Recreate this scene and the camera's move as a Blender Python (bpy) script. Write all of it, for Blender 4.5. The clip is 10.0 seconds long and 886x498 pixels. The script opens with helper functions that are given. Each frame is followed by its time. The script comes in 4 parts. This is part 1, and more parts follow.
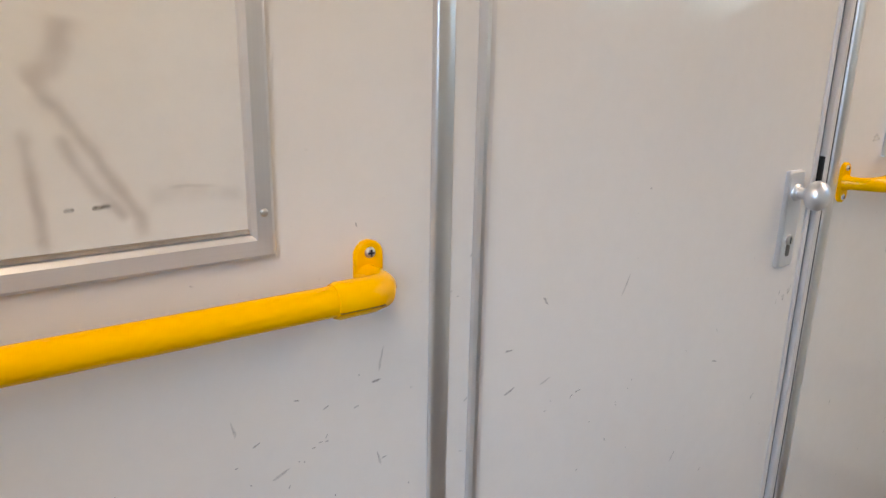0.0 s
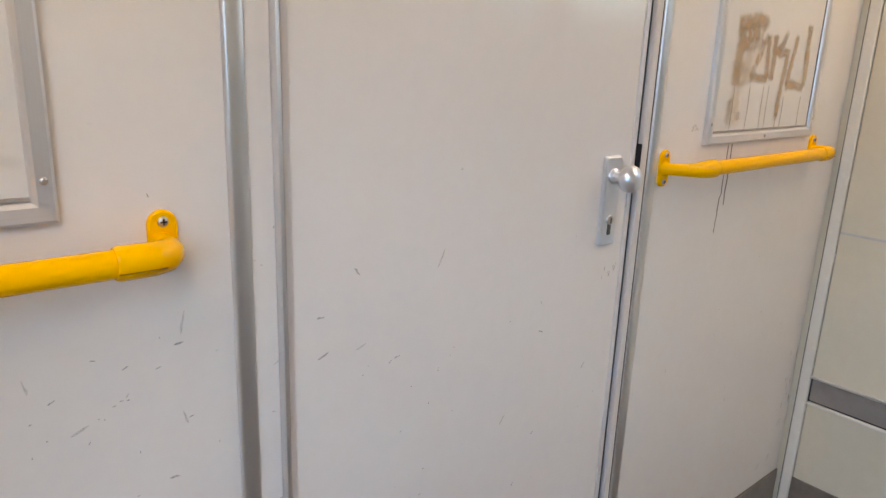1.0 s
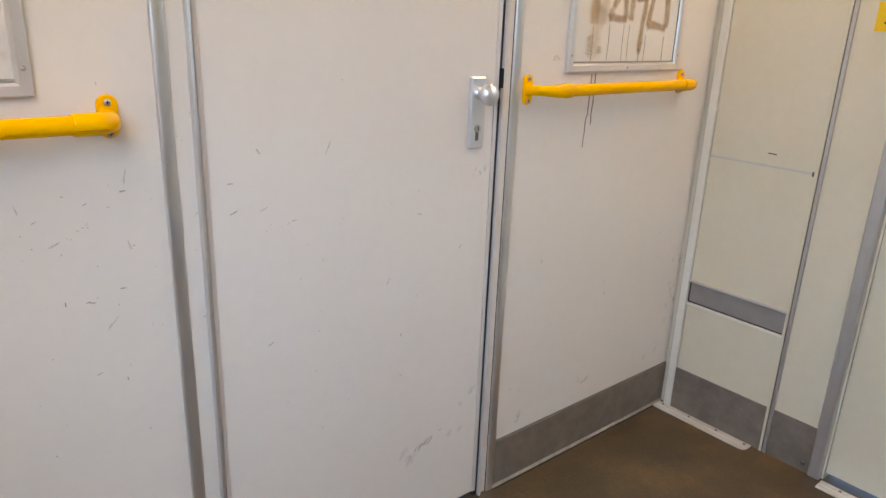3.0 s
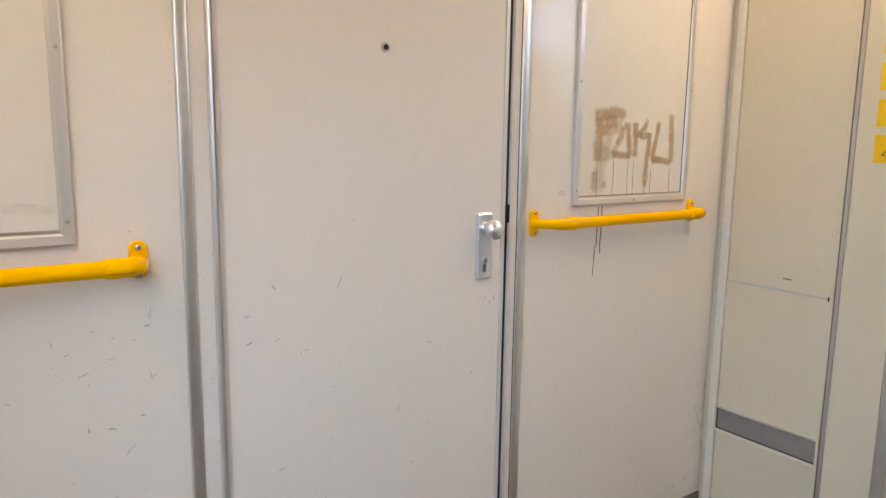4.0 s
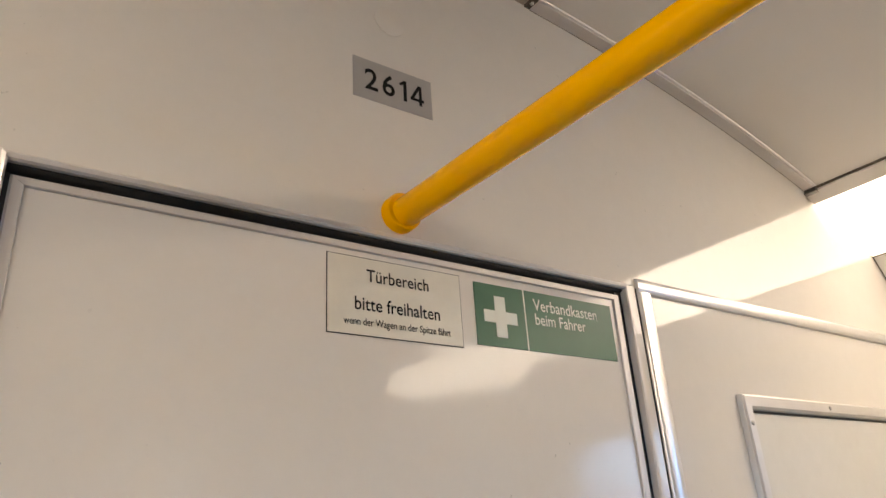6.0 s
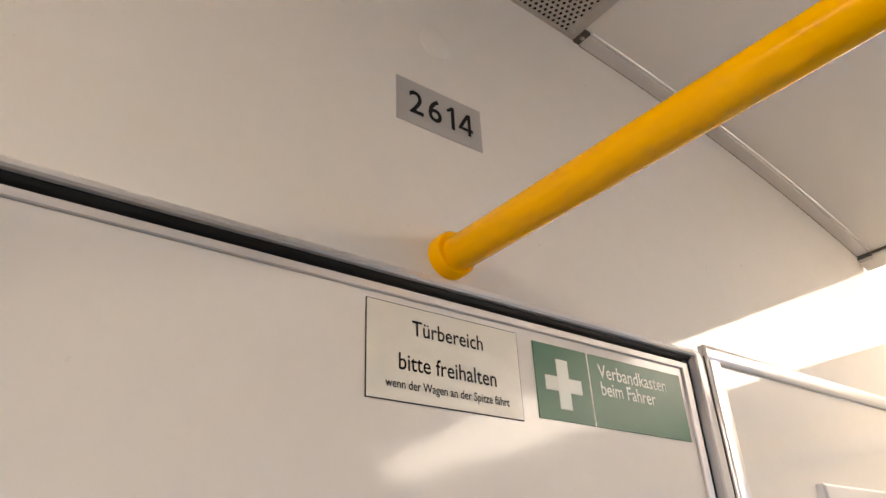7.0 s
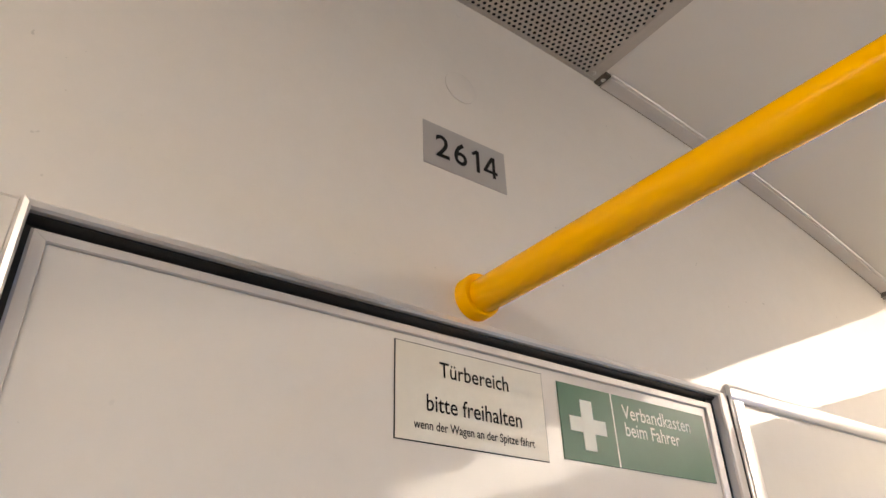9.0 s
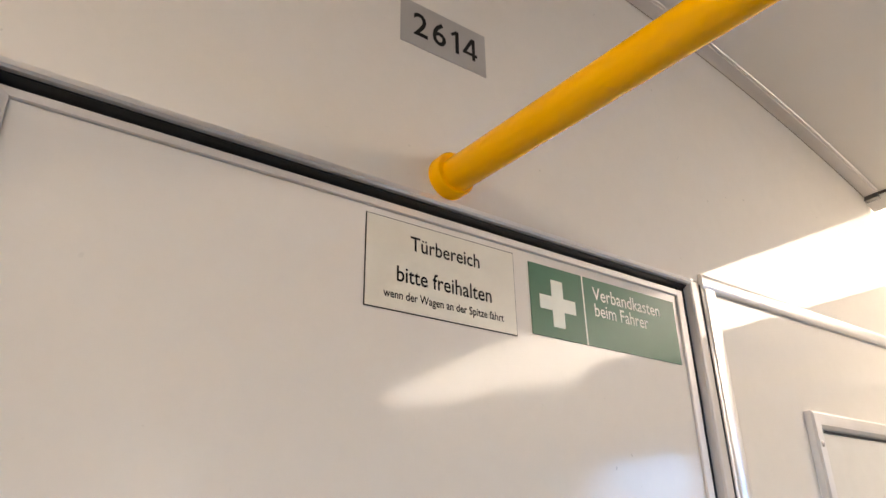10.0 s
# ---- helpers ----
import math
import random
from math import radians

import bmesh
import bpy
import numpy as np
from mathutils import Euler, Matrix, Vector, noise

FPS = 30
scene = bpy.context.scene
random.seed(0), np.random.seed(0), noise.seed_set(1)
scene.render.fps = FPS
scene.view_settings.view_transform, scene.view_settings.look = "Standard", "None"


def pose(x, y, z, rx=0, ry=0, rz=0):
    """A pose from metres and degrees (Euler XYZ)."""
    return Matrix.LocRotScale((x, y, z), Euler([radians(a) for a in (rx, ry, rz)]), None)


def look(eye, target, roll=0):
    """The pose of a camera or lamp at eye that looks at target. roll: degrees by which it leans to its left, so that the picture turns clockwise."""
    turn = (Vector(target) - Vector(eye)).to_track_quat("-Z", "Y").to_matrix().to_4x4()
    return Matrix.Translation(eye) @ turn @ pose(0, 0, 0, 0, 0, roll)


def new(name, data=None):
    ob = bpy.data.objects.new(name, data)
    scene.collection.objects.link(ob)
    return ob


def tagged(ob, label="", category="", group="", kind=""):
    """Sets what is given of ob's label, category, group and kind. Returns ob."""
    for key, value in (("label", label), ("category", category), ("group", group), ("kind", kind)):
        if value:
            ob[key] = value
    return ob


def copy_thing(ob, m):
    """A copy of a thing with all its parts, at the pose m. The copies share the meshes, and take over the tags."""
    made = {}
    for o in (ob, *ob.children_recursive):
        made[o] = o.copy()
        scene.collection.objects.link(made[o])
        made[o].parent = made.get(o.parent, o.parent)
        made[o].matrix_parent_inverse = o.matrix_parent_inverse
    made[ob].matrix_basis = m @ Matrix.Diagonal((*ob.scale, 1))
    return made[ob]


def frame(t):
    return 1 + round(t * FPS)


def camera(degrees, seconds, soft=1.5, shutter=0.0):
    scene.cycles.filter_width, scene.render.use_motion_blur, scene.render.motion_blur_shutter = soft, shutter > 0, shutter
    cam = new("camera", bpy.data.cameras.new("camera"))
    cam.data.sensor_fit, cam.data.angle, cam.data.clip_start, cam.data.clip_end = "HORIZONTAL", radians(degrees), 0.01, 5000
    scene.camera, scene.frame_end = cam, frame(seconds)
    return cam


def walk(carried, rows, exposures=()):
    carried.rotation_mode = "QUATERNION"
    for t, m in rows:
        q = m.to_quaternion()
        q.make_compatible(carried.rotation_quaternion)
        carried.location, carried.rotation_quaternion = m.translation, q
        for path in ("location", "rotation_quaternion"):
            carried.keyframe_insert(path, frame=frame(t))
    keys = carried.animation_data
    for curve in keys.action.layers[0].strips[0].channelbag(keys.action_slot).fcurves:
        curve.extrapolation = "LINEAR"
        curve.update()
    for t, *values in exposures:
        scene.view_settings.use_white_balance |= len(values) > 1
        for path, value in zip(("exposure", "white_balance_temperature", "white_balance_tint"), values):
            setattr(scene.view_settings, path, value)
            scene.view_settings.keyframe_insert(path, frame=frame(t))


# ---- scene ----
cam = camera(65.1, 10.0)
PATH = [
    (0, (0.079, -0.599, 1.333), (1.18, 0.982, 0.796), 1.1),
    (0.5, (0.097, -0.67, 1.317), (1.338, 0.794, 0.755), 1.8),
    (1, (0.165, -0.758, 1.323), (1.408, 0.715, 0.79), 2.1),
    (1.5, (0.204, -0.907, 1.31), (1.408, 0.594, 0.767), 3.0),
    (2, (0.145, -0.987, 1.306), (1.373, 0.505, 0.79), 4.6),
    (2.5, (0.105, -1.079, 1.281), (1.358, 0.349, 0.657), 4.4),
    (2.7, (0.098, -1.122, 1.28), (1.354, 0.296, 0.639), 3.1),
    (3.8, (0.145, -1.352, 1.321), (1.264, 0.257, 0.925), 0.8),
    (4, (0.143, -1.32, 1.338), (1.28, 0.296, 1.028), 0.8),
    (4.5, (0.22, -1.124, 1.422), (1.451, 0.44, 1.224), -2.2),
    (4.9, (0.319, -0.964, 1.475), (1.601, 0.571, 1.521), -3.9),
    (5, (0.362, -0.933, 1.498), (1.614, 0.619, 1.646), -3.6),
    (5.5, (0.515, -0.762, 1.593), (1.582, 0.832, 2.159), -4.2),
    (6, (0.539, -0.593, 1.652), (1.627, 0.9, 2.418), -3.7),
    (6.2, (0.534, -0.537, 1.677), (1.638, 0.908, 2.51), -3.5),
    (7.5, (0.569, -0.449, 1.689), (1.618, 0.954, 2.654), -1.6),
    (8, (0.545, -0.458, 1.691), (1.576, 0.944, 2.677), -0.7),
    (8.5, (0.534, -0.461, 1.692), (1.554, 0.938, 2.693), -1.0),
    (9, (0.539, -0.464, 1.693), (1.558, 0.927, 2.707), -1.8),
    (9.5, (0.549, -0.463, 1.689), (1.564, 0.942, 2.686), -2.2),
    (10, (0.564, -0.467, 1.657), (1.646, 1.01, 2.46), -1.0),
]
walk(cam, [(t, look(eye, target, roll)) for t, eye, target, roll in PATH], exposures=[(0, 2.80, 7800, 12), (1.5, 2.84, 7900, 13), (2.5, 2.97, 8050, 13), (4.0, 2.92, 8350, 12), (4.5, 2.77, 8450, 11), (5.0, 2.62, 8100, 9), (5.5, 2.68, 7600, 9), (7.5, 3.07, 7000, 11), (10, 3.05, 6950, 10)])

SKY, LAMP, LAMP_COLOUR = 0.09, 1.50, (1.0, 0.87, 0.75, 1)

# ---------------------------------------------------------------- light
world = bpy.data.worlds.new("sky")
scene.world = world
world.use_nodes = True
wn = world.node_tree
wbg = wn.nodes["Background"]
sky = wn.nodes.new("ShaderNodeTexSky")
sky.sky_type = "NISHITA"
sky.sun_disc = False
sky.sun_elevation = radians(38)
sky.sun_rotation = radians(250)
sky.dust_density = 0.25
sky.ozone_density = 6.0
wn.links.new(sky.outputs[0], wbg.inputs[0])
wbg.inputs[1].default_value = SKY
# area lamps added in the entrance door windows, standing in for sky daylight


def window_sky_fill(place, tall, wide, watts, turn, tint):
    day = bpy.data.lights.new("window_sky_fill", "AREA")
    day.shape = "RECTANGLE"
    day.size, day.size_y = tall, wide
    day.energy = watts
    day.color = tint
    day.spread = radians(130)
    new("window_sky_fill", day).matrix_world = Matrix.Translation(place) @ Matrix.Rotation(radians(turn), 4, "Y")


# west lamps, tilted down, are added to tint the lower left wall blue
for y in (-0.8185, -1.3055):
    window_sky_fill((-0.325, y, 1.43), 0.80, 0.38, 0.92, -46, (0.24, 0.52, 1.0))
# east lamp is added for the bluish patch reflected in the bulkhead
window_sky_fill((2.180, -0.8185, 1.805), 0.19, 0.38, 0.12, 90, (0.20, 0.42, 1.0))

# ---------------------------------------------------------------- plan
CX = 0.912            # middle of the car
SIDE = 2.152          # inner face of the side wall
REAR = -9.2           # far end of the car behind the camera
TOP = 1.961           # top of the door opening
APEX, RAD = 2.395, 3.20   # vaulted ceiling


def mirror_x(x):
    return 2 * CX - x


def vault(dx):
    return APEX - (RAD - math.sqrt(RAD * RAD - dx * dx))


# ---------------------------------------------------------------- materials
def mat_new(name):
    m = bpy.data.materials.new(name)
    m.use_nodes = True
    return m, m.node_tree.nodes, m.node_tree.links, m.node_tree.nodes["Principled BSDF"]


def add_noise(nodes, links, scale, detail=4.0, rough=0.6, stretch=None):
    tc = nodes.new("ShaderNodeNewGeometry")
    no = nodes.new("ShaderNodeTexNoise")
    no.inputs["Scale"].default_value = scale
    no.inputs["Detail"].default_value = detail
    no.inputs["Roughness"].default_value = rough
    if stretch:
        mp = nodes.new("ShaderNodeMapping")
        mp.inputs["Scale"].default_value = stretch
        links.new(tc.outputs["Position"], mp.inputs["Vector"])
        links.new(mp.outputs[0], no.inputs["Vector"])
    else:
        links.new(tc.outputs["Position"], no.inputs["Vector"])
    return no


def ramp(nodes, links, src, stops):
    r = nodes.new("ShaderNodeValToRGB")
    el = r.color_ramp.elements
    while len(el) < len(stops):
        el.new(0.5)
    for e, (p, c) in zip(el, stops):
        e.position = p
        e.color = c if len(c) == 4 else (*c, 1)
    links.new(src, r.inputs[0])
    return r


def grey(v):
    return (v, v, v, 1)


def mix_col(nodes, links, fac, a, b, blend="MIX"):
    mx = nodes.new("ShaderNodeMix")
    mx.data_type = "RGBA"
    mx.blend_type = blend
    for sock, v in ((mx.inputs[0], fac), (mx.inputs[6], a), (mx.inputs[7], b)):
        if isinstance(v, (int, float)):
            sock.default_value = v
        elif isinstance(v, tuple):
            sock.default_value = v if len(v) == 4 else (*v, 1)
        else:
            links.new(v, sock)
    return mx.outputs[2]


def add_bump(nodes, links, bsdf, src, strength, dist=0.002):
    b = nodes.new("ShaderNodeBump")
    b.inputs["Strength"].default_value = strength
    b.inputs["Distance"].default_value = dist
    links.new(src, b.inputs["Height"])
    links.new(b.outputs[0], bsdf.inputs["Normal"])


def painted(name, col, rough=0.15, vary=0.05, dirt=(0.42, 0.36, 0.27), dirt_amount=0.25, wave=0.12, speck=0.0, spec=0.37, wave_scale=4.0, gloss_vary=1.5):
    """Glossy enamelled or laminate panel with faint cloudy soiling, fine specks and a slightly wavy face."""
    m, n, l, b = mat_new(name)
    cloud = add_noise(n, l, 2.3, 6, 0.62)
    cr = ramp(n, l, cloud.outputs[0], [(0.35, grey(0)), (0.8, grey(dirt_amount))])
    fine = add_noise(n, l, 34.0, 5, 0.7)
    fr = ramp(n, l, fine.outputs[0], [(0.3, grey(1 - vary)), (0.7, grey(1))])
    c = mix_col(n, l, cr.outputs[0], col, dirt)
    c = mix_col(n, l, 1.0, c, fr.outputs[0], "MULTIPLY")
    if speck:
        sp = add_noise(n, l, 95.0, 2, 0.5)
        sr = ramp(n, l, sp.outputs[0], [(0.72, grey(0)), (0.76, grey(speck))])
        big = add_noise(n, l, 5.0, 3, 0.5)
        br = ramp(n, l, big.outputs[0], [(0.5, grey(0)), (0.62, grey(1))])
        f = mix_col(n, l, 1.0, sr.outputs[0], br.outputs[0], "MULTIPLY")
        c = mix_col(n, l, f, c, (0.12, 0.10, 0.09))
    l.new(c, b.inputs["Base Color"])
    rr = ramp(n, l, fine.outputs[0], [(0.25, grey(rough * 0.8)), (0.8, grey(rough * gloss_vary))])
    l.new(rr.outputs[0], b.inputs["Roughness"])
    b.inputs["Specular IOR Level"].default_value = spec
    wv = add_noise(n, l, wave_scale, 2, 0.45)
    add_bump(n, l, b, wv.outputs[0], wave, 0.004)
    return m


def metal(name, col, rough, stretch, grain=0.12, dull=0.25, metallic=0.75):
    """Extruded or brushed aluminium with drawn grain and dull patches."""
    m, n, l, b = mat_new(name)
    g = add_noise(n, l, 60.0, 4, 0.7, stretch)
    p = add_noise(n, l, 9.0, 5, 0.6)
    gr = ramp(n, l, g.outputs[0], [(0.3, tuple(v * (1 - grain) for v in col)), (0.7, col)])
    pr = ramp(n, l, p.outputs[0], [(0.4, grey(0)), (0.75, grey(dull))])
    c = mix_col(n, l, pr.outputs[0], gr.outputs[0], (0.42, 0.40, 0.38))
    l.new(c, b.inputs["Base Color"])
    b.inputs["Metallic"].default_value = metallic
    rr = ramp(n, l, p.outputs[0], [(0.3, grey(rough)), (0.8, grey(min(1, rough * 1.2)))])
    l.new(rr.outputs[0], b.inputs["Roughness"])
    add_bump(n, l, b, g.outputs[0], 0.05, 0.001)
    return m


def simple(name, col, rough=0.5, metallic=0.0, vary=0.12, scale=40.0, bump=0.05, coat=0.0, spec=0.5):
    m, n, l, b = mat_new(name)
    no = add_noise(n, l, scale, 5, 0.65)
    r = ramp(n, l, no.outputs[0], [(0.3, tuple(v * (1 - vary) for v in col)), (0.7, tuple(min(1, v * (1 + vary * 0.4)) for v in col))])
    l.new(r.outputs[0], b.inputs["Base Color"])
    b.inputs["Roughness"].default_value = rough
    b.inputs["Metallic"].default_value = metallic
    b.inputs["Coat Weight"].default_value = coat
    b.inputs["Specular IOR Level"].default_value = spec
    add_bump(n, l, b, no.outputs[0], bump, 0.001)
    return m


def stain(name, col, low, high, alpha, scale=22.0, soft=0.28):
    """Thin smeared paint or dirt through which the panel shows in patches."""
    m, n, l, b = mat_new(name)
    no = add_noise(n, l, scale, 5, 0.65)
    r = ramp(n, l, no.outputs[0], [(low, grey(alpha * 0.35)), (high, grey(alpha))])
    uv = n.new("ShaderNodeUVMap")
    uv.uv_map = "stroke"
    sep = n.new("ShaderNodeSeparateXYZ")
    l.new(uv.outputs[0], sep.inputs[0])
    edge = ramp(n, l, sep.outputs[0], [(0.0, grey(0)), (soft, grey(1)), (1 - soft, grey(1)), (1.0, grey(0))])
    edge.color_ramp.interpolation = "EASE"
    ends = ramp(n, l, sep.outputs[1], [(0.0, grey(0)), (soft * 0.22, grey(1)), (1 - soft * 0.22, grey(1)), (1.0, grey(0))])
    both = mix_col(n, l, 1.0, edge.outputs[0], ends.outputs[0], "MULTIPLY")
    l.new(mix_col(n, l, 1.0, r.outputs[0], both, "MULTIPLY"), b.inputs["Alpha"])
    b.inputs["Base Color"].default_value = (*col, 1)
    b.inputs["Roughness"].default_value = 0.45
    return m


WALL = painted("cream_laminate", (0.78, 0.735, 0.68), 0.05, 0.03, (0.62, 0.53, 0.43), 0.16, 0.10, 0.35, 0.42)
WAVY = painted("wavy_cream_laminate", (0.78, 0.735, 0.68), 0.075, 0.03, (0.62, 0.53, 0.43), 0.16, 0.8, 0.35, 0.38, 9.0)
DOORM = painted("door_laminate", (0.78, 0.735, 0.685), 0.085, 0.03, (0.62, 0.54, 0.45), 0.14, 0.55, 0.35, 0.33, 8.0)
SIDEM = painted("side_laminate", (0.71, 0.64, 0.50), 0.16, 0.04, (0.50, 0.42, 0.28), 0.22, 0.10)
PLATE = painted("blank_panel", (0.76, 0.735, 0.69), 0.16, 0.04, (0.50, 0.42, 0.32), 0.18, 0.06, 0.2)
CEIL = painted("ceiling_enamel", (0.80, 0.76, 0.71), 0.32, 0.0, (0.72, 0.66, 0.59), 0.10, 0.02, 0.0, 0.30, 2.0, 0.8)
POST = painted("post_enamel", (0.79, 0.75, 0.66), 0.22, 0.05, (0.45, 0.38, 0.28), 0.2, 0.05)
ALU = metal("aluminium_vertical", (0.78, 0.76, 0.75), 0.29, (6, 6, 0.08), 0.03, 0.05, 0.9)
ALUX = metal("aluminium_along_wall", (0.82, 0.80, 0.79), 0.32, (0.08, 6, 6), 0.05, 0.15, 0.6)
ALUY = metal("aluminium_along_car", (0.70, 0.68, 0.66), 0.34, (6, 0.15, 6))
FRAMEV = metal("frame_aluminium_vertical", (0.70, 0.655, 0.63), 0.38, (6, 6, 0.08), 0.04, 0.12, 0.2)
FRAMEX = metal("frame_aluminium_along_wall", (0.70, 0.655, 0.63), 0.38, (0.08, 6, 6), 0.04, 0.12, 0.2)
PANEV = metal("window_frame_aluminium_vertical", (0.78, 0.76, 0.75), 0.34, (6, 6, 0.08), 0.05, 0.2, 0.7)
PANEX = metal("window_frame_aluminium_along_wall", (0.78, 0.75, 0.73), 0.36, (0.08, 6, 6), 0.05, 0.2, 0.5)
STRIP = metal("dirty_strip_aluminium", (0.80, 0.75, 0.68), 0.42, (6, 0.3, 6), 0.2, 0.5, 0.4)
DULL = metal("worn_aluminium", (0.58, 0.55, 0.52), 0.42, (6, 6, 0.1), 0.12, 0.5)
SATIN = metal("satin_aluminium", (0.78, 0.78, 0.80), 0.32, (8, 8, 8), 0.08, 0.15)
STEEL = metal("screw_steel", (0.60, 0.56, 0.52), 0.28, (30, 30, 30), 0.3, 0.3)
DARKSTEEL = metal("dark_steel", (0.16, 0.15, 0.14), 0.4, (30, 30, 30), 0.3, 0.3)
YELLOW = simple("yellow_powder_coat", (1.0, 0.482, 0.0), 0.15, 0, 0.02, 16.0, 0.0, 0.0, 0.20)
SEAM = simple("brown_seam", (0.30, 0.13, 0.01), 0.6, 0, 0.2)
GAPBROWN = simple("dusty_gap_and_shade", (0.13, 0.105, 0.08), 0.8, 0, 0.4)
YSTICK = simple("yellow_sticker_film", (0.85, 0.52, 0.01), 0.4, 0, 0.05)
BLACK = simple("black_rubber", (0.014, 0.014, 0.016), 0.30, 0, 0.3, 30.0, 0.1)
DARKGAP = simple("dark_gap", (0.03, 0.028, 0.026), 0.8, 0, 0.3)
GREYKICK = simple("grey_kick_vinyl", (0.21, 0.174, 0.142), 0.42, 0, 0.30, 14.0, 0.05)
GREYBAND = simple("grey_band", (0.28, 0.25, 0.232), 0.5, 0, 0.12, 30.0, 0.05)
GRILLE = simple("grille_enamel", (0.49, 0.445, 0.395), 0.42, 0.0, 0.08, 40.0, 0.03)
HOLE = simple("void_black", (0.012, 0.012, 0.012), 0.9, 0, 0.2)
SEAL = simple("grey_sealant", (0.36, 0.32, 0.27), 0.6, 0, 0.35, 60.0, 0.2)
PAPER = simple("cream_sticker", (0.74, 0.70, 0.61), 0.30, 0, 0.05, 30.0, 0.02)
GREEN = simple("green_sticker", (0.065, 0.17, 0.105), 0.32, 0, 0.08, 30.0, 0.02, 0.0, 0.20)
WHITEINK = simple("white_print", (0.82, 0.84, 0.76), 0.4, 0, 0.05, 40.0, 0.0, 0.0, 0.2)
INK = simple("black_print", (0.012, 0.011, 0.010), 0.5, 0, 0.1, 40.0, 0.0, 0.0, 0.15)
GREYSTICK = simple("grey_sticker", (0.41, 0.39, 0.375), 0.4, 0, 0.05, 30.0, 0.02)
REDINK = simple("red_print", (0.55, 0.07, 0.02), 0.45, 0, 0.05)
BROWN = stain("brown_spray", (0.56, 0.36, 0.19), 0.20, 0.75, 0.62, 45.0, 0.30)
HALO = stain("brown_overspray", (0.60, 0.42, 0.25), 0.30, 0.72, 0.44, 38.0, 0.48)
PALEHALO = stain("pale_overspray", (0.45, 0.34, 0.27), 0.40, 0.78, 0.17, 38.0, 0.48)
PALEBROWN = stain("faded_brown_smear", (0.43, 0.29, 0.22), 0.35, 0.72, 0.20, 40.0, 0.46)
FAINT = stain("faint_scuff", (0.22, 0.20, 0.19), 0.3, 0.7, 0.42, 120.0, 0.45)
LIQUID = stain("dark_liquid", (0.09, 0.065, 0.045), 0.2, 0.5, 0.95, 60.0, 0.2)
SHADELINE = simple("grey_shadow_line", (0.52, 0.50, 0.47), 0.5, 0, 0.08)
DRIP = stain("dark_drip", (0.16, 0.11, 0.07), 0.25, 0.6, 0.85, 60.0)
SCUFF = stain("scuff_black", (0.13, 0.12, 0.115), 0.35, 0.65, 0.70, 200.0, 0.45)
GREYGRIME = stain("grey_grime", (0.30, 0.26, 0.21), 0.50, 0.78, 0.26, 55.0, 0.48)
GRIME = stain("brown_grime", (0.34, 0.19, 0.08), 0.45, 0.7, 0.42, 60.0, 0.46)

FLOORM, n_, l_, b_ = mat_new("brown_vinyl")
a_ = add_noise(n_, l_, 5.0, 7, 0.65)
c_ = add_noise(n_, l_, 120.0, 3, 0.6)
r1 = ramp(n_, l_, a_.outputs[0], [(0.3, (0.060, 0.041, 0.023)), (0.52, (0.105, 0.068, 0.034)), (0.75, (0.22, 0.125, 0.048))])
r2 = ramp(n_, l_, c_.outputs[0], [(0.35, grey(0.75)), (0.65, grey(1))])
l_.new(mix_col(n_, l_, 1.0, r1.outputs[0], r2.outputs[0], "MULTIPLY"), b_.inputs["Base Color"])
r3 = ramp(n_, l_, a_.outputs[0], [(0.3, grey(0.35)), (0.7, grey(0.6))])
l_.new(r3.outputs[0], b_.inputs["Roughness"])
add_bump(n_, l_, b_, c_.outputs[0], 0.2, 0.001)

GLASS, n_, l_, b_ = mat_new("window_glass")
b_.inputs["Base Color"].default_value = (0.9, 0.95, 0.95, 1)
b_.inputs["Transmission Weight"].default_value = 1
b_.inputs["Roughness"].default_value = 0.0
b_.inputs["IOR"].default_value = 1.45

HEDGE = simple("dark_backdrop_hedge", (0.05, 0.065, 0.03), 0.9, 0, 0.5, 1.2, 0.5)
GROUND = simple("trackside_gravel", (0.16, 0.14, 0.12), 0.9, 0, 0.4, 8.0, 0.3)

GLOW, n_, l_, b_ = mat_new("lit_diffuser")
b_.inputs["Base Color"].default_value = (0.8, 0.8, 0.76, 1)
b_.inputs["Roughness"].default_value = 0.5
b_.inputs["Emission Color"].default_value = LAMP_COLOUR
# emission is cut towards the bulkhead, to darken the wall beside the lamp
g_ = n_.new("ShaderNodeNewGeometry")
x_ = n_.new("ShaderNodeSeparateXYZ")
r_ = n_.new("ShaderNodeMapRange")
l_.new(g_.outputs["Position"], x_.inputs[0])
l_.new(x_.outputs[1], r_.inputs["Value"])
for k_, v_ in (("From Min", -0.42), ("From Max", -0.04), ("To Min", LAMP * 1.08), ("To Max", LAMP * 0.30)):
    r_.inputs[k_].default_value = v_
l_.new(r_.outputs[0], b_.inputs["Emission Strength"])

FARGLOW, n_, l_, b_ = mat_new("dim_lit_diffuser")
b_.inputs["Base Color"].default_value = (0.8, 0.8, 0.76, 1)
b_.inputs["Roughness"].default_value = 0.5
b_.inputs["Emission Color"].default_value = LAMP_COLOUR
b_.inputs["Emission Strength"].default_value = LAMP * 0.3

# ---------------------------------------------------------------- building helpers
ORIGIN = {}


def thing(name, loc, label, category, group="", kind=""):
    ob = new(name)
    ob.empty_display_size = 0.05
    ob.location = loc
    ORIGIN[ob.name] = Vector(loc)
    return tagged(ob, label, category, group, kind)


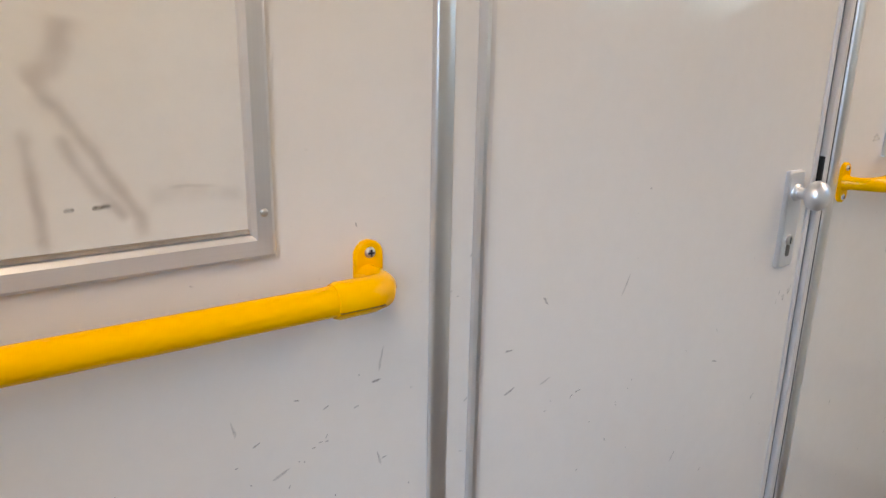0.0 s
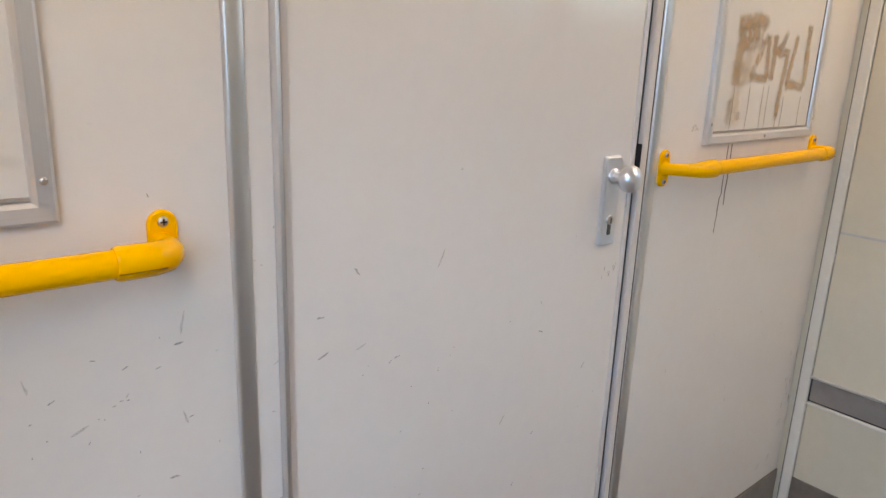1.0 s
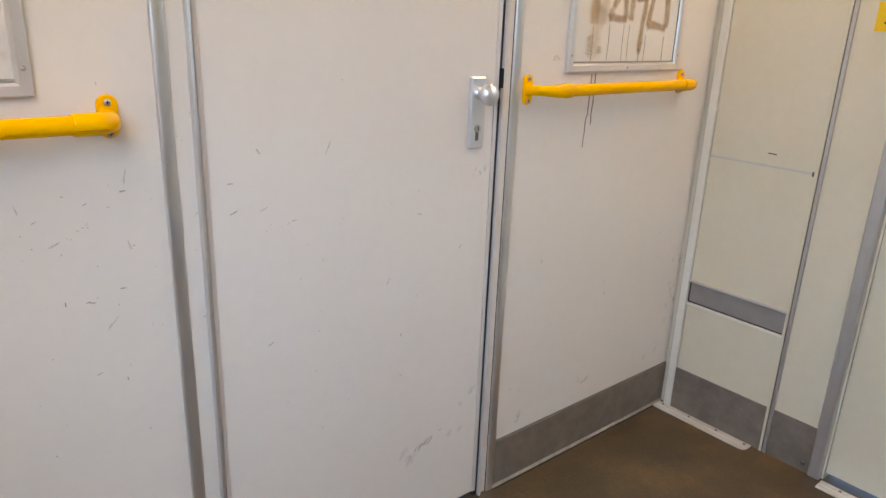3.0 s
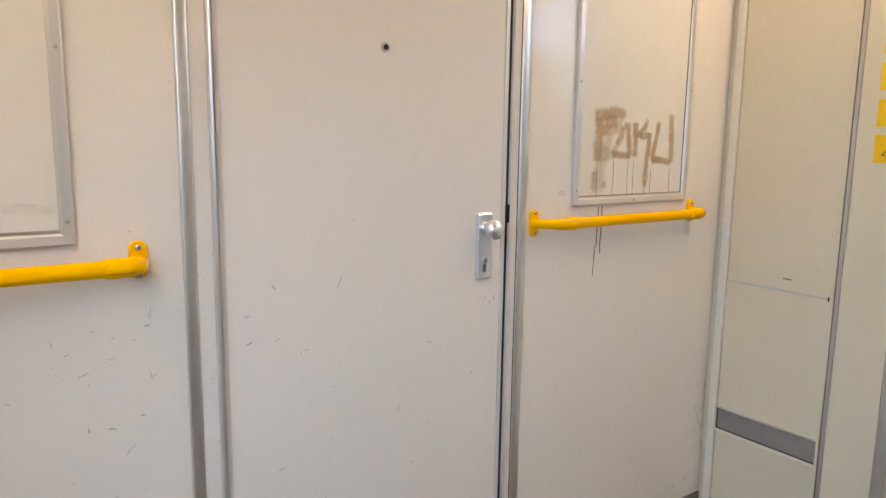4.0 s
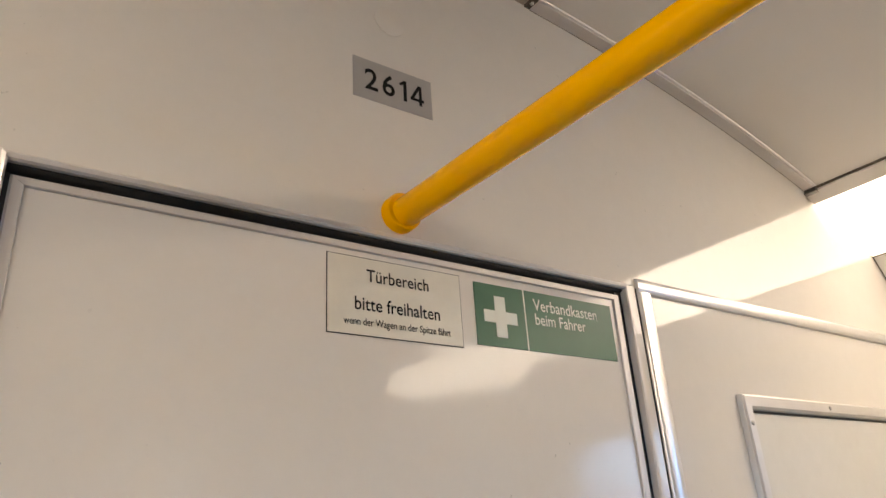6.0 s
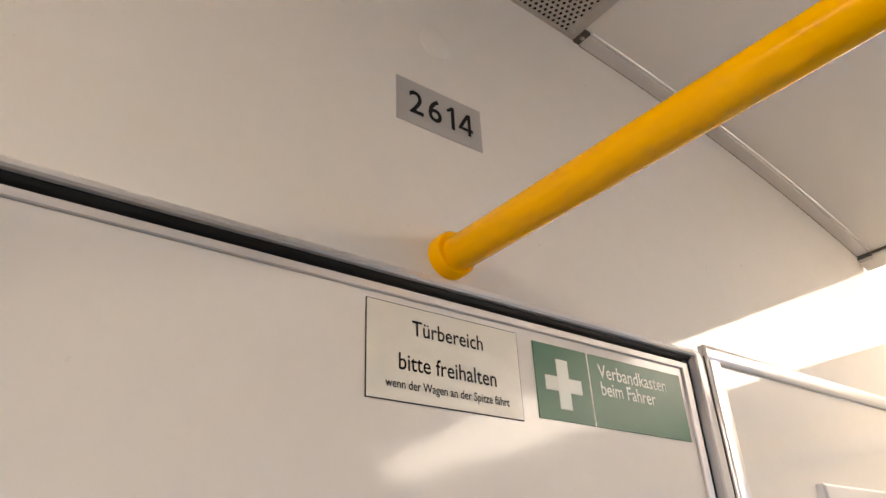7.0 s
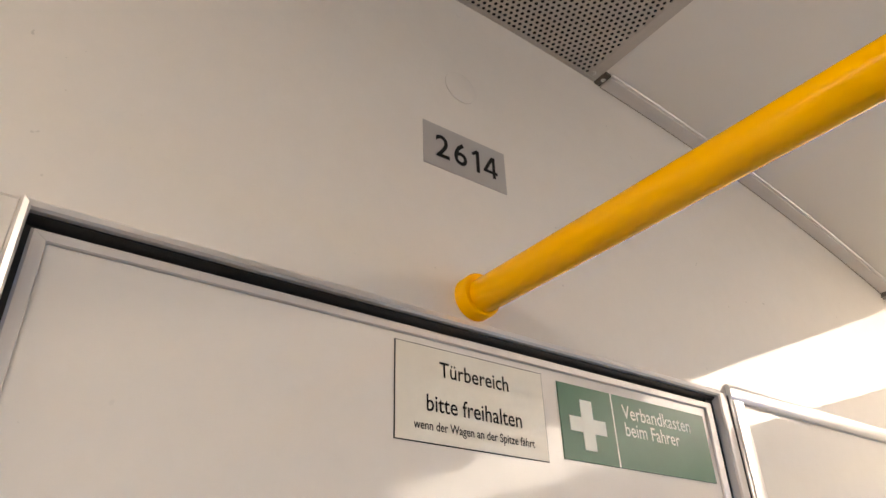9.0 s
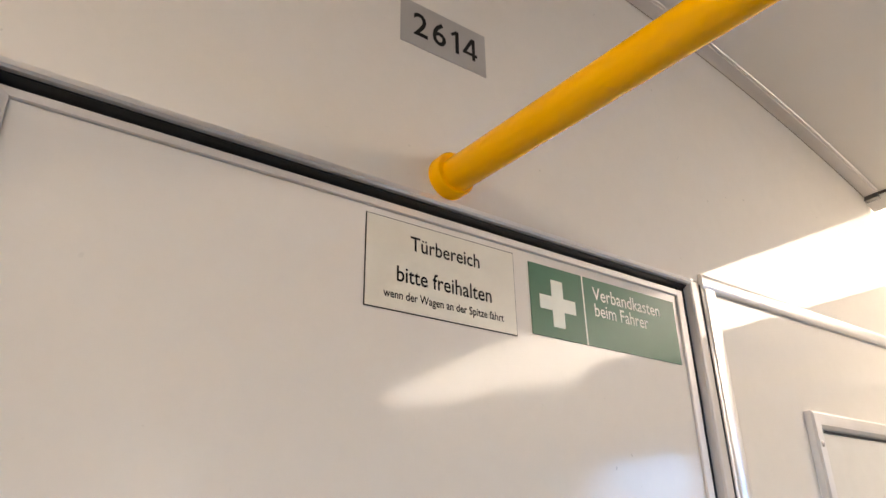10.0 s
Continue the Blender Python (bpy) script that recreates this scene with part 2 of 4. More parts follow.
def part(name, bm, material, parent=None, label="", smooth=False):
    """One mesh object from a bmesh in world places, under its thing or part."""
    org = ORIGIN[parent.name] if parent else Vector((0, 0, 0))
    bm.transform(Matrix.Translation(-org))
    bmesh.ops.recalc_face_normals(bm, faces=bm.faces)
    me = bpy.data.meshes.new(name)
    bm.to_mesh(me)
    bm.free()
    for mt in material if isinstance(material, (list, tuple)) else [material]:
        me.materials.append(mt)
    if smooth:
        for p in me.polygons:
            p.use_smooth = True
        me.set_sharp_from_angle(angle=radians(38))
    ob = new(name, me)
    if parent:
        ob.parent = parent
        ORIGIN[ob.name] = org
    else:
        ORIGIN[ob.name] = Vector((0, 0, 0))
    if label:
        tagged(ob, label)
    return ob


def box(x0, x1, y0, y1, z0, z1, bevel=0.0, bm=None, seg=1):
    keep = bm or bmesh.new()
    b = bmesh.new()
    bmesh.ops.create_cube(b, size=1)
    b.transform(Matrix.Translation(((x0 + x1) / 2, (y0 + y1) / 2, (z0 + z1) / 2)) @ Matrix.Diagonal((abs(x1 - x0), abs(y1 - y0), abs(z1 - z0), 1)))
    if bevel:
        bmesh.ops.bevel(b, geom=b.edges[:], offset=bevel, segments=seg, affect="EDGES", profile=0.6)
    me = bpy.data.meshes.new("tmp")
    b.to_mesh(me)
    b.free()
    keep.from_mesh(me)
    bpy.data.meshes.remove(me)
    return keep


def tube(points, radii, sides=16, caps=True, bm=None):
    """A round tube along points with a radius at each."""
    bm = bm or bmesh.new()
    pts = [Vector(p) for p in points]
    rings = []
    up = Vector((0, 0, 1))
    for i, p in enumerate(pts):
        d = (pts[min(i + 1, len(pts) - 1)] - pts[max(i - 1, 0)]).normalized()
        ref = up if abs(d.dot(up)) < 0.9 else Vector((1, 0, 0))
        u = d.cross(ref).normalized()
        v = d.cross(u).normalized()
        rings.append([bm.verts.new(p + radii[i] * (math.cos(a) * u + math.sin(a) * v)) for a in (2 * math.pi * k / sides for k in range(sides))])
    for a, b in zip(rings, rings[1:]):
        for k in range(sides):
            bm.faces.new((a[k], a[(k + 1) % sides], b[(k + 1) % sides], b[k]))
    if caps:
        bm.faces.new(rings[0])
        bm.faces.new(rings[-1])
    return bm


def ribbon(points, widths, y, bm=None):
    """A flat stroke on the end wall: points are (x, z)."""
    bm = bm or bmesh.new()
    pts = [Vector((p[0], 0, p[1])) for p in points]
    left, right = [], []
    for i, p in enumerate(pts):
        d = (pts[min(i + 1, len(pts) - 1)] - pts[max(i - 1, 0)]).normalized()
        s = Vector((-d.z, 0, d.x)) * widths[min(i, len(widths) - 1)] / 2
        left.append(bm.verts.new((p.x + s.x, y, p.z + s.z)))
        right.append(bm.verts.new((p.x - s.x, y, p.z - s.z)))
    layer = bm.loops.layers.uv.get("stroke") or bm.loops.layers.uv.new("stroke")
    for i in range(len(pts) - 1):
        fc = bm.faces.new((left[i], left[i + 1], right[i + 1], right[i]))
        for lp, u in zip(fc.loops, ((0, i), (0, i + 1), (1, i + 1), (1, i))):
            lp[layer].uv = (u[0], u[1] / (len(pts) - 1))
    return bm


def stroke(points, width, y, rng, wobble=0.003, step=0.012, bm=None):
    """A hand-drawn stroke: the line is broken into short steps with an uneven edge."""
    fine = []
    for a, b in zip(points, points[1:]):
        n = max(1, int(math.dist(a, b) / step))
        fine += [(a[0] + (b[0] - a[0]) * k / n, a[1] + (b[1] - a[1]) * k / n) for k in range(n)]
    fine.append(points[-1])
    fine = [(x + rng.uniform(-wobble, wobble), z + rng.uniform(-wobble, wobble)) for x, z in fine]
    return ribbon(fine, [width * rng.uniform(0.8, 1.2) for _ in fine], y, bm)


def prism(profile, axis, a, b, bm=None):
    """A closed profile drawn out along an axis from a to b. axis 'y': profile in (x, z); 'x': (y, z); 'z': (x, y)."""
    bm = bm or bmesh.new()

    def at(p, s):
        return {"y": (p[0], s, p[1]), "x": (s, p[0], p[1]), "z": (p[0], p[1], s)}[axis]
    lo = [bm.verts.new(at(p, a)) for p in profile]
    hi = [bm.verts.new(at(p, b)) for p in profile]
    k = len(profile)
    for i in range(k):
        bm.faces.new((lo[i], lo[(i + 1) % k], hi[(i + 1) % k], hi[i]))
    bm.faces.new(lo)
    bm.faces.new(hi)
    return bm


def dome(c, r, axis, h, sides=14, rings=4, bm=None):
    """A low domed head, of a screw or rivet, standing out along axis."""
    bm = bm or bmesh.new()
    ax = Vector(axis).normalized()
    ref = Vector((0, 0, 1)) if abs(ax.z) < 0.9 else Vector((1, 0, 0))
    u = ax.cross(ref).normalized()
    v = ax.cross(u)
    prev = None
    for j in range(rings):
        t = j / rings * math.pi / 2
        ring = [bm.verts.new(Vector(c) + ax * (h * math.sin(t)) + r * math.cos(t) * (math.cos(a) * u + math.sin(a) * v)) for a in (2 * math.pi * k / sides for k in range(sides))]
        if prev:
            for k in range(sides):
                bm.faces.new((prev[k], prev[(k + 1) % sides], ring[(k + 1) % sides], ring[k]))
        prev = ring
    tip = bm.verts.new(Vector(c) + ax * h)
    for k in range(sides):
        bm.faces.new((prev[k], prev[(k + 1) % sides], tip))
    return bm


def screw(parent, c, r=0.005, axis=(0, -1, 0), mat=None, slot=True):
    s = part("screw", dome(c, r, axis, r * 0.55), mat or STEEL, parent, smooth=True)
    if slot:
        ax = Vector(axis)
        p = Vector(c) + ax * r * 0.55
        bm = bmesh.new()
        if abs(ax.y) > 0.5:
            box(p.x - r * 0.55, p.x + r * 0.55, p.y - 0.0004, p.y + 0.001, p.z - r * 0.13, p.z + r * 0.13, bm=bm)
            box(p.x - r * 0.13, p.x + r * 0.13, p.y - 0.0006, p.y + 0.001, p.z - r * 0.55, p.z + r * 0.55, bm=bm)
            part("slot", bm, HOLE, s)
        else:
            bm.free()
    return s


def lettering(name, text, x, z, height, width, mat, parent, y, spacing=1.0, bold=0.008):
    """Built-in letters as a mesh on the end wall, fitted to a width; x, z is the lower left corner."""
    cu = bpy.data.curves.new(name, "FONT")
    cu.body = text
    cu.size = 1.0
    cu.extrude = 0.0
    cu.resolution_u = 3
    cu.space_character = spacing
    cu.offset = bold
    tmp = bpy.data.objects.new(name, cu)
    scene.collection.objects.link(tmp)
    me = bpy.data.meshes.new_from_object(tmp.evaluated_get(bpy.context.evaluated_depsgraph_get()))
    bpy.data.objects.remove(tmp)
    bpy.data.curves.remove(cu)
    bm = bmesh.new()
    bm.from_mesh(me)
    bpy.data.meshes.remove(me)
    xs = [v.co.x for v in bm.verts]
    zs = [v.co.y for v in bm.verts]
    sx = width / (max(xs) - min(xs))
    for v in bm.verts:
        v.co = Vector((x + (v.co.x - min(xs)) * sx, y, z + v.co.y * height / 0.69))
    return part(name, bm, mat, parent)


def rounded_loop(cx, cz, hw, hh, r, k=5):
    out = []
    for sx, sz, a0 in ((1, 1, 0), (-1, 1, 90), (-1, -1, 180), (1, -1, 270)):
        for i in range(k):
            a = radians(a0 + 90 * i / (k - 1))
            out.append((cx + sx * (hw - r) + r * math.cos(a), cz + sz * (hh - r) + r * math.sin(a)))
    return out


def loft(loops, closed_end=False, bm=None):
    """Join equal closed loops of 3D points one after another."""
    bm = bm or bmesh.new()
    vs = [[bm.verts.new(p) for p in lp] for lp in loops]
    for a, b in zip(vs, vs[1:]):
        k = len(a)
        for i in range(k):
            bm.faces.new((a[i], a[(i + 1) % k], b[(i + 1) % k], b[i]))
    if closed_end:
        bm.faces.new(vs[0])
        bm.faces.new(vs[-1])
    return bm


# ================================================================ setting
DL, DR = 0.543, 1.267          # clear door opening
PL, PR = 0.4915, 1.311          # middles of the trims beside the door posts
LEFT = mirror_x(SIDE)

# floor, ground
tagged(part("floor", box(LEFT - 0.06, SIDE + 0.06, REAR - 0.05, 0.06, -0.05, 0.0), FLOORM), "worn brown vinyl floor of the vestibule", "floor", kind="structure")
tagged(part("ground", box(-400, 400, -400, 400, -1.3, -1.2), GROUND), "grey-brown gravel ground outside the train", "ground", kind="structure")

# unseen hedge, added to cut off the low sky behind the door windows
for sx in (1, -1):
    bm = bmesh.new()
    rt = random.Random(3 + sx)
    prev = None
    for k in range(161):
        y = -80 + k
        # the east side steps up to block sky from the rear door leaf
        h = 3.0 + 0.9 * noise.noise((k * 0.13, sx, 0)) + rt.uniform(-0.25, 0.25) + (5.0 if sx > 0 and y < -21 else 0)
        cur = [bm.verts.new((CX + sx * (19 + 1.4 * f * f), y, -1.25 + (h + 1.25) * (1 - f))) for f in (1.0, 0.6, 0.0)] + [bm.verts.new((CX + sx * 24, y, -1.25))]
        if prev:
            for i in range(3):
                bm.faces.new((prev[i], prev[i + 1], cur[i + 1], cur[i]))
        prev = cur
    tagged(part("backdrop", bm, HEDGE), "unseen dark green hedge bank added to block low sky", "hedge", kind="structure")

# end wall: core, panels, trims, kick plates
wall_n = tagged(part("wall_north", box(LEFT - 0.06, DL - 0.012, 0.014, 0.07, 0.0, 2.55), WALL), "cream glossy laminate bulkhead with aluminium trims", "wall", kind="structure")
bm = box(DR + 0.012, SIDE + 0.06, 0.014, 0.07, 0.0, 2.55)
part("core", bm, WALL, wall_n)
part("core", box(DL - 0.012, DR + 0.012, 0.014, 0.07, TOP + 0.004, 2.55), WALL, wall_n)
part("panel", box(LEFT + 0.02, PL - 0.012, 0.0, 0.014, 0.150, 1.957, 0.001), WAVY, wall_n)
part("panel", box(PR + 0.013, 2.166, 0.0, 0.014, 0.150, 1.952, 0.001), WALL, wall_n)
part("panel", box(LEFT - 0.05, SIDE + 0.05, -0.001, 0.014, 1.960, 2.52, 0.001), WALL, wall_n, "cream upper panel under the vaulted ceiling")
for x0, x1 in ((LEFT + 0.02, PL - 0.013), (PR + 0.013, 2.166)):
    part("kick_plate", box(x0, x1, -0.004, 0.0138, 0.006, 0.152, 0.0015), GREYKICK, wall_n, "dirty grey vinyl kick plate")
    part("sealant", prism([(-0.010, 0.0), (0.0, 0.0), (0.0, 0.008), (-0.005, 0.006)], "x", x0, x1), SEAL, wall_n)
    part("dirt_line", box(x0, x1, -0.0155, -0.0102, 0.0, 0.0012), DARKGAP, wall_n, "dark dirt along the floor joint")
    # a brown strip paints the shadow line above the kick plate
    part("kick_shadow_line", box(x0, x1, -0.0008, 0.004, 0.1522, 0.1545), GAPBROWN, wall_n)


def trim_v(x0, x1, z0, z1, name="trim"):
    """Flat aluminium cover strip with eased edges, upright on the end wall."""
    w = x1 - x0
    prof = [(x0, 0.002), (x0, -0.004), (x0 + w * 0.05, -0.0062), (x0 + w * 0.14, -0.0072), (x0 + w * 0.5, -0.0078), (x0 + w * 0.86, -0.0072), (x1 - w * 0.05, -0.0062), (x1, -0.004), (x1, 0.002)]
    return part(name, prism(prof, "z", z0, z1), ALU, wall_n, "satin aluminium cover strip", smooth=True)


trim_v(PL - 0.012, PL + 0.012, 0.0, 1.955)
trim_v(PR - 0.013, PR + 0.013, 0.0, 1.951)
part("trim", prism([(0.002, 1.951), (-0.0045, 1.951), (-0.0064, 1.953), (-0.0072, 1.957), (-0.0074, 1.961), (-0.0072, 1.965), (-0.0064, 1.969), (-0.0045, 1.971), (0.002, 1.971)], "x", PR - 0.013, 2.168), ALUX, wall_n, "bright aluminium strip along the panel top", smooth=True)
part("shadow_gap", box(PR - 0.0145, PR - 0.013, -0.0025, 0.004, 0.0, 1.957), DARKGAP, wall_n)

# door posts, frame and seal
frame_ob = thing("door_frame", (CX, 0, 0), "cream door posts with an aluminium frame and black rubber seal", "door frame", kind="structure")
part("post", box(PL + 0.012, DL - 0.0075, -0.002, 0.05, 0.0, 1.9595, 0.001), WAVY, frame_ob)
part("post", box(DR + 0.0105, PR - 0.0146, -0.002, 0.05, 0.0, 1.9595, 0.001), WALL, frame_ob)
lipp = [(0.0, 0.01), (0.0, -0.005), (0.002, -0.009), (0.0055, -0.010), (0.0070, -0.0085), (0.0070, 0.0)]
FT = TOP - 0.0015
part("frame_strip", loft([[(DL - 0.0075 + a, b * 1.5 if b < 0 else b, 0.0) for a, b in lipp], [(DL - 0.0075 + a, b * 1.5 if b < 0 else b, FT - 0.0002 - a * 1.35) for a, b in lipp]], True), ALU, frame_ob)
part("frame_strip", loft([[(DR + 0.0105 - a * 1.5, b, 0.0) for a, b in lipp], [(DR + 0.0105 - a * 1.5, b, FT - 0.0002 - a * 1.35) for a, b in lipp]], True), FRAMEV, frame_ob)
part("frame_strip", loft([[(DL - 0.0075 + a, b, FT - a * 1.35) for a, b in lipp], [(DR + 0.0105 - a * 1.5, b, FT - a * 1.35) for a, b in lipp]], True), ALUX, frame_ob, smooth=True)
part("seal", box(DL - 0.001, DL + 0.012, 0.004, 0.05, 0.0, TOP - 0.009), BLACK, frame_ob, "black rubber door seal")
part("seal", box(DR - 0.012, DR + 0.001, 0.0015, 0.05, 0.0, TOP - 0.009), BLACK, frame_ob, "black rubber door seal")
sealtop = [(-0.004, TOP - 0.0110), (-0.004, TOP - 0.0118), (-0.001, TOP - 0.014), (0.006, TOP - 0.0165), (0.012, TOP - 0.018), (0.05, TOP - 0.018), (0.05, TOP - 0.0110)]
part("seal", prism(sealtop, "x", DL, DR), BLACK, frame_ob, "black rubber door seal", smooth=True)
part("strike_slot", box(DR - 0.006, DR + 0.003, -0.0085, 0.012, 1.137, 1.182, 0.001), HOLE, frame_ob, "dark latch slot")

# the door leaf
door = thing("door_1", (CX, 0, 0), "closed cream driver's cab door edged in aluminium", "door", kind="structure")
LX0, LX1, LZ1 = DL + 0.0036, DR - 0.0080, TOP - 0.0190
part("leaf", box(LX0 + 0.0105, LX1 - 0.0120, 0.0, 0.04, 0.02, LZ1 - 0.0085, 0.0008), DOORM, door)
def edge_profile(w):
    return [(0.0, 0.02), (0.0, 0.0), (0.002, -0.003), (w - 0.0008, -0.003), (w, -0.0018), (w, 0.02)]


def mitred(x_side, sign, w, top_w, prof, z0, z_top):
    """An upright bar whose top end is cut on the mitre."""
    return loft([[(x_side + sign * a, b, z0) for a, b in prof], [(x_side + sign * a, b, z_top - max(0.0, a) * top_w / w) for a, b in prof]], True)


TW = 0.009
part("edge_profile", mitred(LX0, 1, 0.0110, TW, edge_profile(0.0110), 0.02, LZ1 - 0.0002), FRAMEV, door)
part("edge_profile", mitred(LX1, -1, 0.0125, TW, edge_profile(0.0125), 0.02, LZ1 - 0.0002), FRAMEV, door)
part("edge_profile", loft([[(LX0 + a * 0.0110 / TW, b, LZ1 - a) for a, b in edge_profile(TW)], [(LX1 - a * 0.0125 / TW, b, LZ1 - a) for a, b in edge_profile(TW)]], True), FRAMEX, door)

# lock plate, knob, cylinder
hx0, hx1, hz0, hz1 = 1.169, 1.214, 1.001, 1.164
hp = rounded_loop((hx0 + hx1) / 2, (hz0 + hz1) / 2, (hx1 - hx0) / 2, (hz1 - hz0) / 2, 0.004)
hi = rounded_loop((hx0 + hx1) / 2, (hz0 + hz1) / 2, (hx1 - hx0) / 2 - 0.003, (hz1 - hz0) / 2 - 0.003, 0.003)
plate = part("lock_plate", loft([[(x, 0.0, z) for x, z in hp], [(x, -0.006, z) for x, z in hp], [(x, -0.0085, z) for x, z in hi]], True), SATIN, door, "satin aluminium lock plate")
KX, KZ = 1.192, 1.128
bm = tube([(KX, -0.008, KZ), (KX, -0.011, KZ), (KX, -0.014, KZ)], [0.0145, 0.0145, 0.0115], 20)
tube([(KX, -0.013, KZ), (KX, -0.022, KZ), (KX, -0.027, KZ), (KX, -0.031, KZ)], [0.0095, 0.009, 0.011, 0.015], 20, bm=bm)
ball = bmesh.new()
bmesh.ops.create_uvsphere(ball, u_segments=28, v_segments=16, radius=1.0)
ball.transform(Matrix.Translation((KX, -0.0430, KZ)) @ Matrix.Diagonal((0.0245, 0.0185, 0.0245, 1)))
me_ = bpy.data.meshes.new("tmp")
ball.to_mesh(me_)
ball.free()
bm.from_mesh(me_)
bpy.data.meshes.remove(me_)
part("knob", bm, SATIN, plate, "round satin aluminium door knob", smooth=True)
CYX, CYZ = 1.191, 1.048
part("lock_cylinder", tube([(CYX, -0.007, CYZ), (CYX, -0.0115, CYZ), (CYX, -0.012, CYZ)], [0.0085, 0.0085, 0.0075], 20), STEEL, plate, "nickel key cylinder", smooth=True)
part("cylinder_foot", box(CYX - 0.005, CYX + 0.005, -0.0105, -0.007, CYZ - 0.028, CYZ - 0.006, 0.0015), DARKSTEEL, plate)
part("keyway", box(CYX - 0.0012, CYX + 0.0012, -0.0126, -0.011, CYZ - 0.006, CYZ + 0.005), HOLE, plate)

# peephole
peep = part("peephole", tube([(0.914, 0.001, 1.531), (0.914, -0.003, 1.531), (0.914, -0.0045, 1.531), (0.914, -0.004, 1.531)], [0.0105, 0.0105, 0.009, 0.0065], 24), STEEL, door, "steel door viewer", smooth=True)
part("lens", dome((0.914, -0.0038, 1.531), 0.0068, (0, -1, 0), 0.002), HOLE, peep, smooth=True)


# blanked windows in the bulkhead
def blank_window(name, x0, x1, z0, z1, label, gaps):
    w = thing(name, ((x0 + x1) / 2, 0, z0), label, "window", kind="structure")
    t = 0.023
    part("pane", box(x0 + 0.006, x1 - 0.006, -0.004, -0.0005, z0 + 0.006, z1 - 0.006), PLATE, w, "cream blanking plate")
    pr = [(0.0, 0.0), (0.0, -0.009), (0.003, -0.0115), (t - 0.006, -0.0115), (t - 0.002, -0.008), (t, -0.004)]

    def corner(px, pz, sx, sz):
        return [(px + sx * a, b, pz + sz * a) for a, b in pr]
    ring = [corner(x0, z0, 1, 1), corner(x1, z0, -1, 1), corner(x1, z1, -1, -1), corner(x0, z1, 1, -1)]
    for i in range(4):
        bm = bmesh.new()
        a = [bm.verts.new(p) for p in ring[i]]
        b = [bm.verts.new(p) for p in ring[(i + 1) % 4]]
        for k in range(len(pr)):
            bm.faces.new((a[k], a[(k + 1) % len(pr)], b[(k + 1) % len(pr)], b[k]))
        bm.faces.new(a)
        bm.faces.new(b)
        part("frame_bar", bm, PANEX if i in (0, 2) else PANEV, w)
    zm, xm = (z0 + z1) / 2, (x0 + x1) / 2
    for sx, sz in ((x0 + 0.010, z0 + 0.042), (x0 + 0.010, zm), (x0 + 0.010, z1 - 0.042), (x1 - 0.010, z0 + 0.042), (x1 - 0.010, zm), (x1 - 0.010, z1 - 0.042), (xm, z0 + 0.010), (xm, z1 - 0.010)):
        screw(w, (sx, -0.0113, sz), 0.004, mat=STEEL, slot=False)
    part("glazing_bead", box(x0 + t, x1 - t, -0.0075, -0.004, z0 + t, z0 + t + 0.004), SEAL, w)
    # dark strips laid on the plate put in the shade of its recess
    if gaps:
        part("shadow_gap", box(x1 - t - 0.003, x1 - t, -0.0055, -0.004, z0 + t, z1 - t), DARKGAP, w)
    part("shadow_gap", box(x0 + t, x1 - t, -0.0055, -0.004, z1 - t - 0.003, z1 - t), DARKGAP, w)
    return w


win_r = blank_window("window_1", 1.486, 1.970, 1.168, 1.820, "blanked bulkhead window with brown sprayed letters and drips", True)
win_l = blank_window("window_2", -0.182, 0.303, 1.153, 1.805, "blanked bulkhead window with faded brown smears", False)

# sprayed letters on the plate
rng = random.Random(5)
PY = -0.0047
LETTERS = [
    (0.026, [(1.557, 1.406), (1.580, 1.411), (1.610, 1.414), (1.640, 1.419), (1.670, 1.414), (1.682, 1.402)]),
    (0.027, [(1.580, 1.408), (1.581, 1.364), (1.578, 1.330), (1.579, 1.286)]),
    (0.024, [(1.588, 1.368), (1.615, 1.372), (1.645, 1.376), (1.672, 1.384)]),
    (0.030, [(1.600, 1.392), (1.625, 1.394), (1.652, 1.396)]),
    (0.0175, [(1.690, 1.394), (1.672, 1.366), (1.656, 1.336), (1.636, 1.302)]),
    (0.015, [(1.632, 1.300), (1.655, 1.305), (1.680, 1.302), (1.712, 1.302)]),
    (0.0165, [(1.694, 1.396), (1.700, 1.345), (1.706, 1.300)]),
    (0.0175, [(1.724, 1.397), (1.729, 1.346), (1.727, 1.296)]),
    (0.0165, [(1.781, 1.407), (1.765, 1.380), (1.742, 1.358), (1.790, 1.359), (1.786, 1.320), (1.780, 1.280), (1.777, 1.208)]),
    (0.0165, [(1.829, 1.400), (1.817, 1.345), (1.803, 1.286)]),
    (0.017, [(1.800, 1.283), (1.825, 1.290), (1.855, 1.287), (1.894, 1.281)]),
    (0.019, [(1.883, 1.426), (1.888, 1.350), (1.893, 1.280)]),
]
for name, wide, mat in (("spray_halo", 2.1, HALO), ("sprayed_letters", 1.6, BROWN)):
    bm = bmesh.new()
    for k, (wd, pts) in enumerate(LETTERS):
        PY -= 0.00004
        if wide > 2 and k in (2, 3, 4):
            continue
        stroke(pts, wd * wide, PY, rng, 0.0010, 0.009 if wide < 2 else 0.022, bm)
    part(name, bm, mat, win_r, "brown sprayed graffiti letters")
bm = bmesh.new()
for x, za in ((1.575, 1.29), (1.640, 1.29), (1.701, 1.29), (1.725, 1.29), (1.777, 1.23), (1.800, 1.265), (1.888, 1.265)):
    stroke([(x, za), (x + rng.uniform(-0.002, 0.002), (za + 1.190) / 2), (x, 1.193)], 0.0036, PY - 0.0002, rng, 0.0005, 0.02, bm)
part("paint_drip", bm, DRIP, win_r)
bm = bmesh.new()
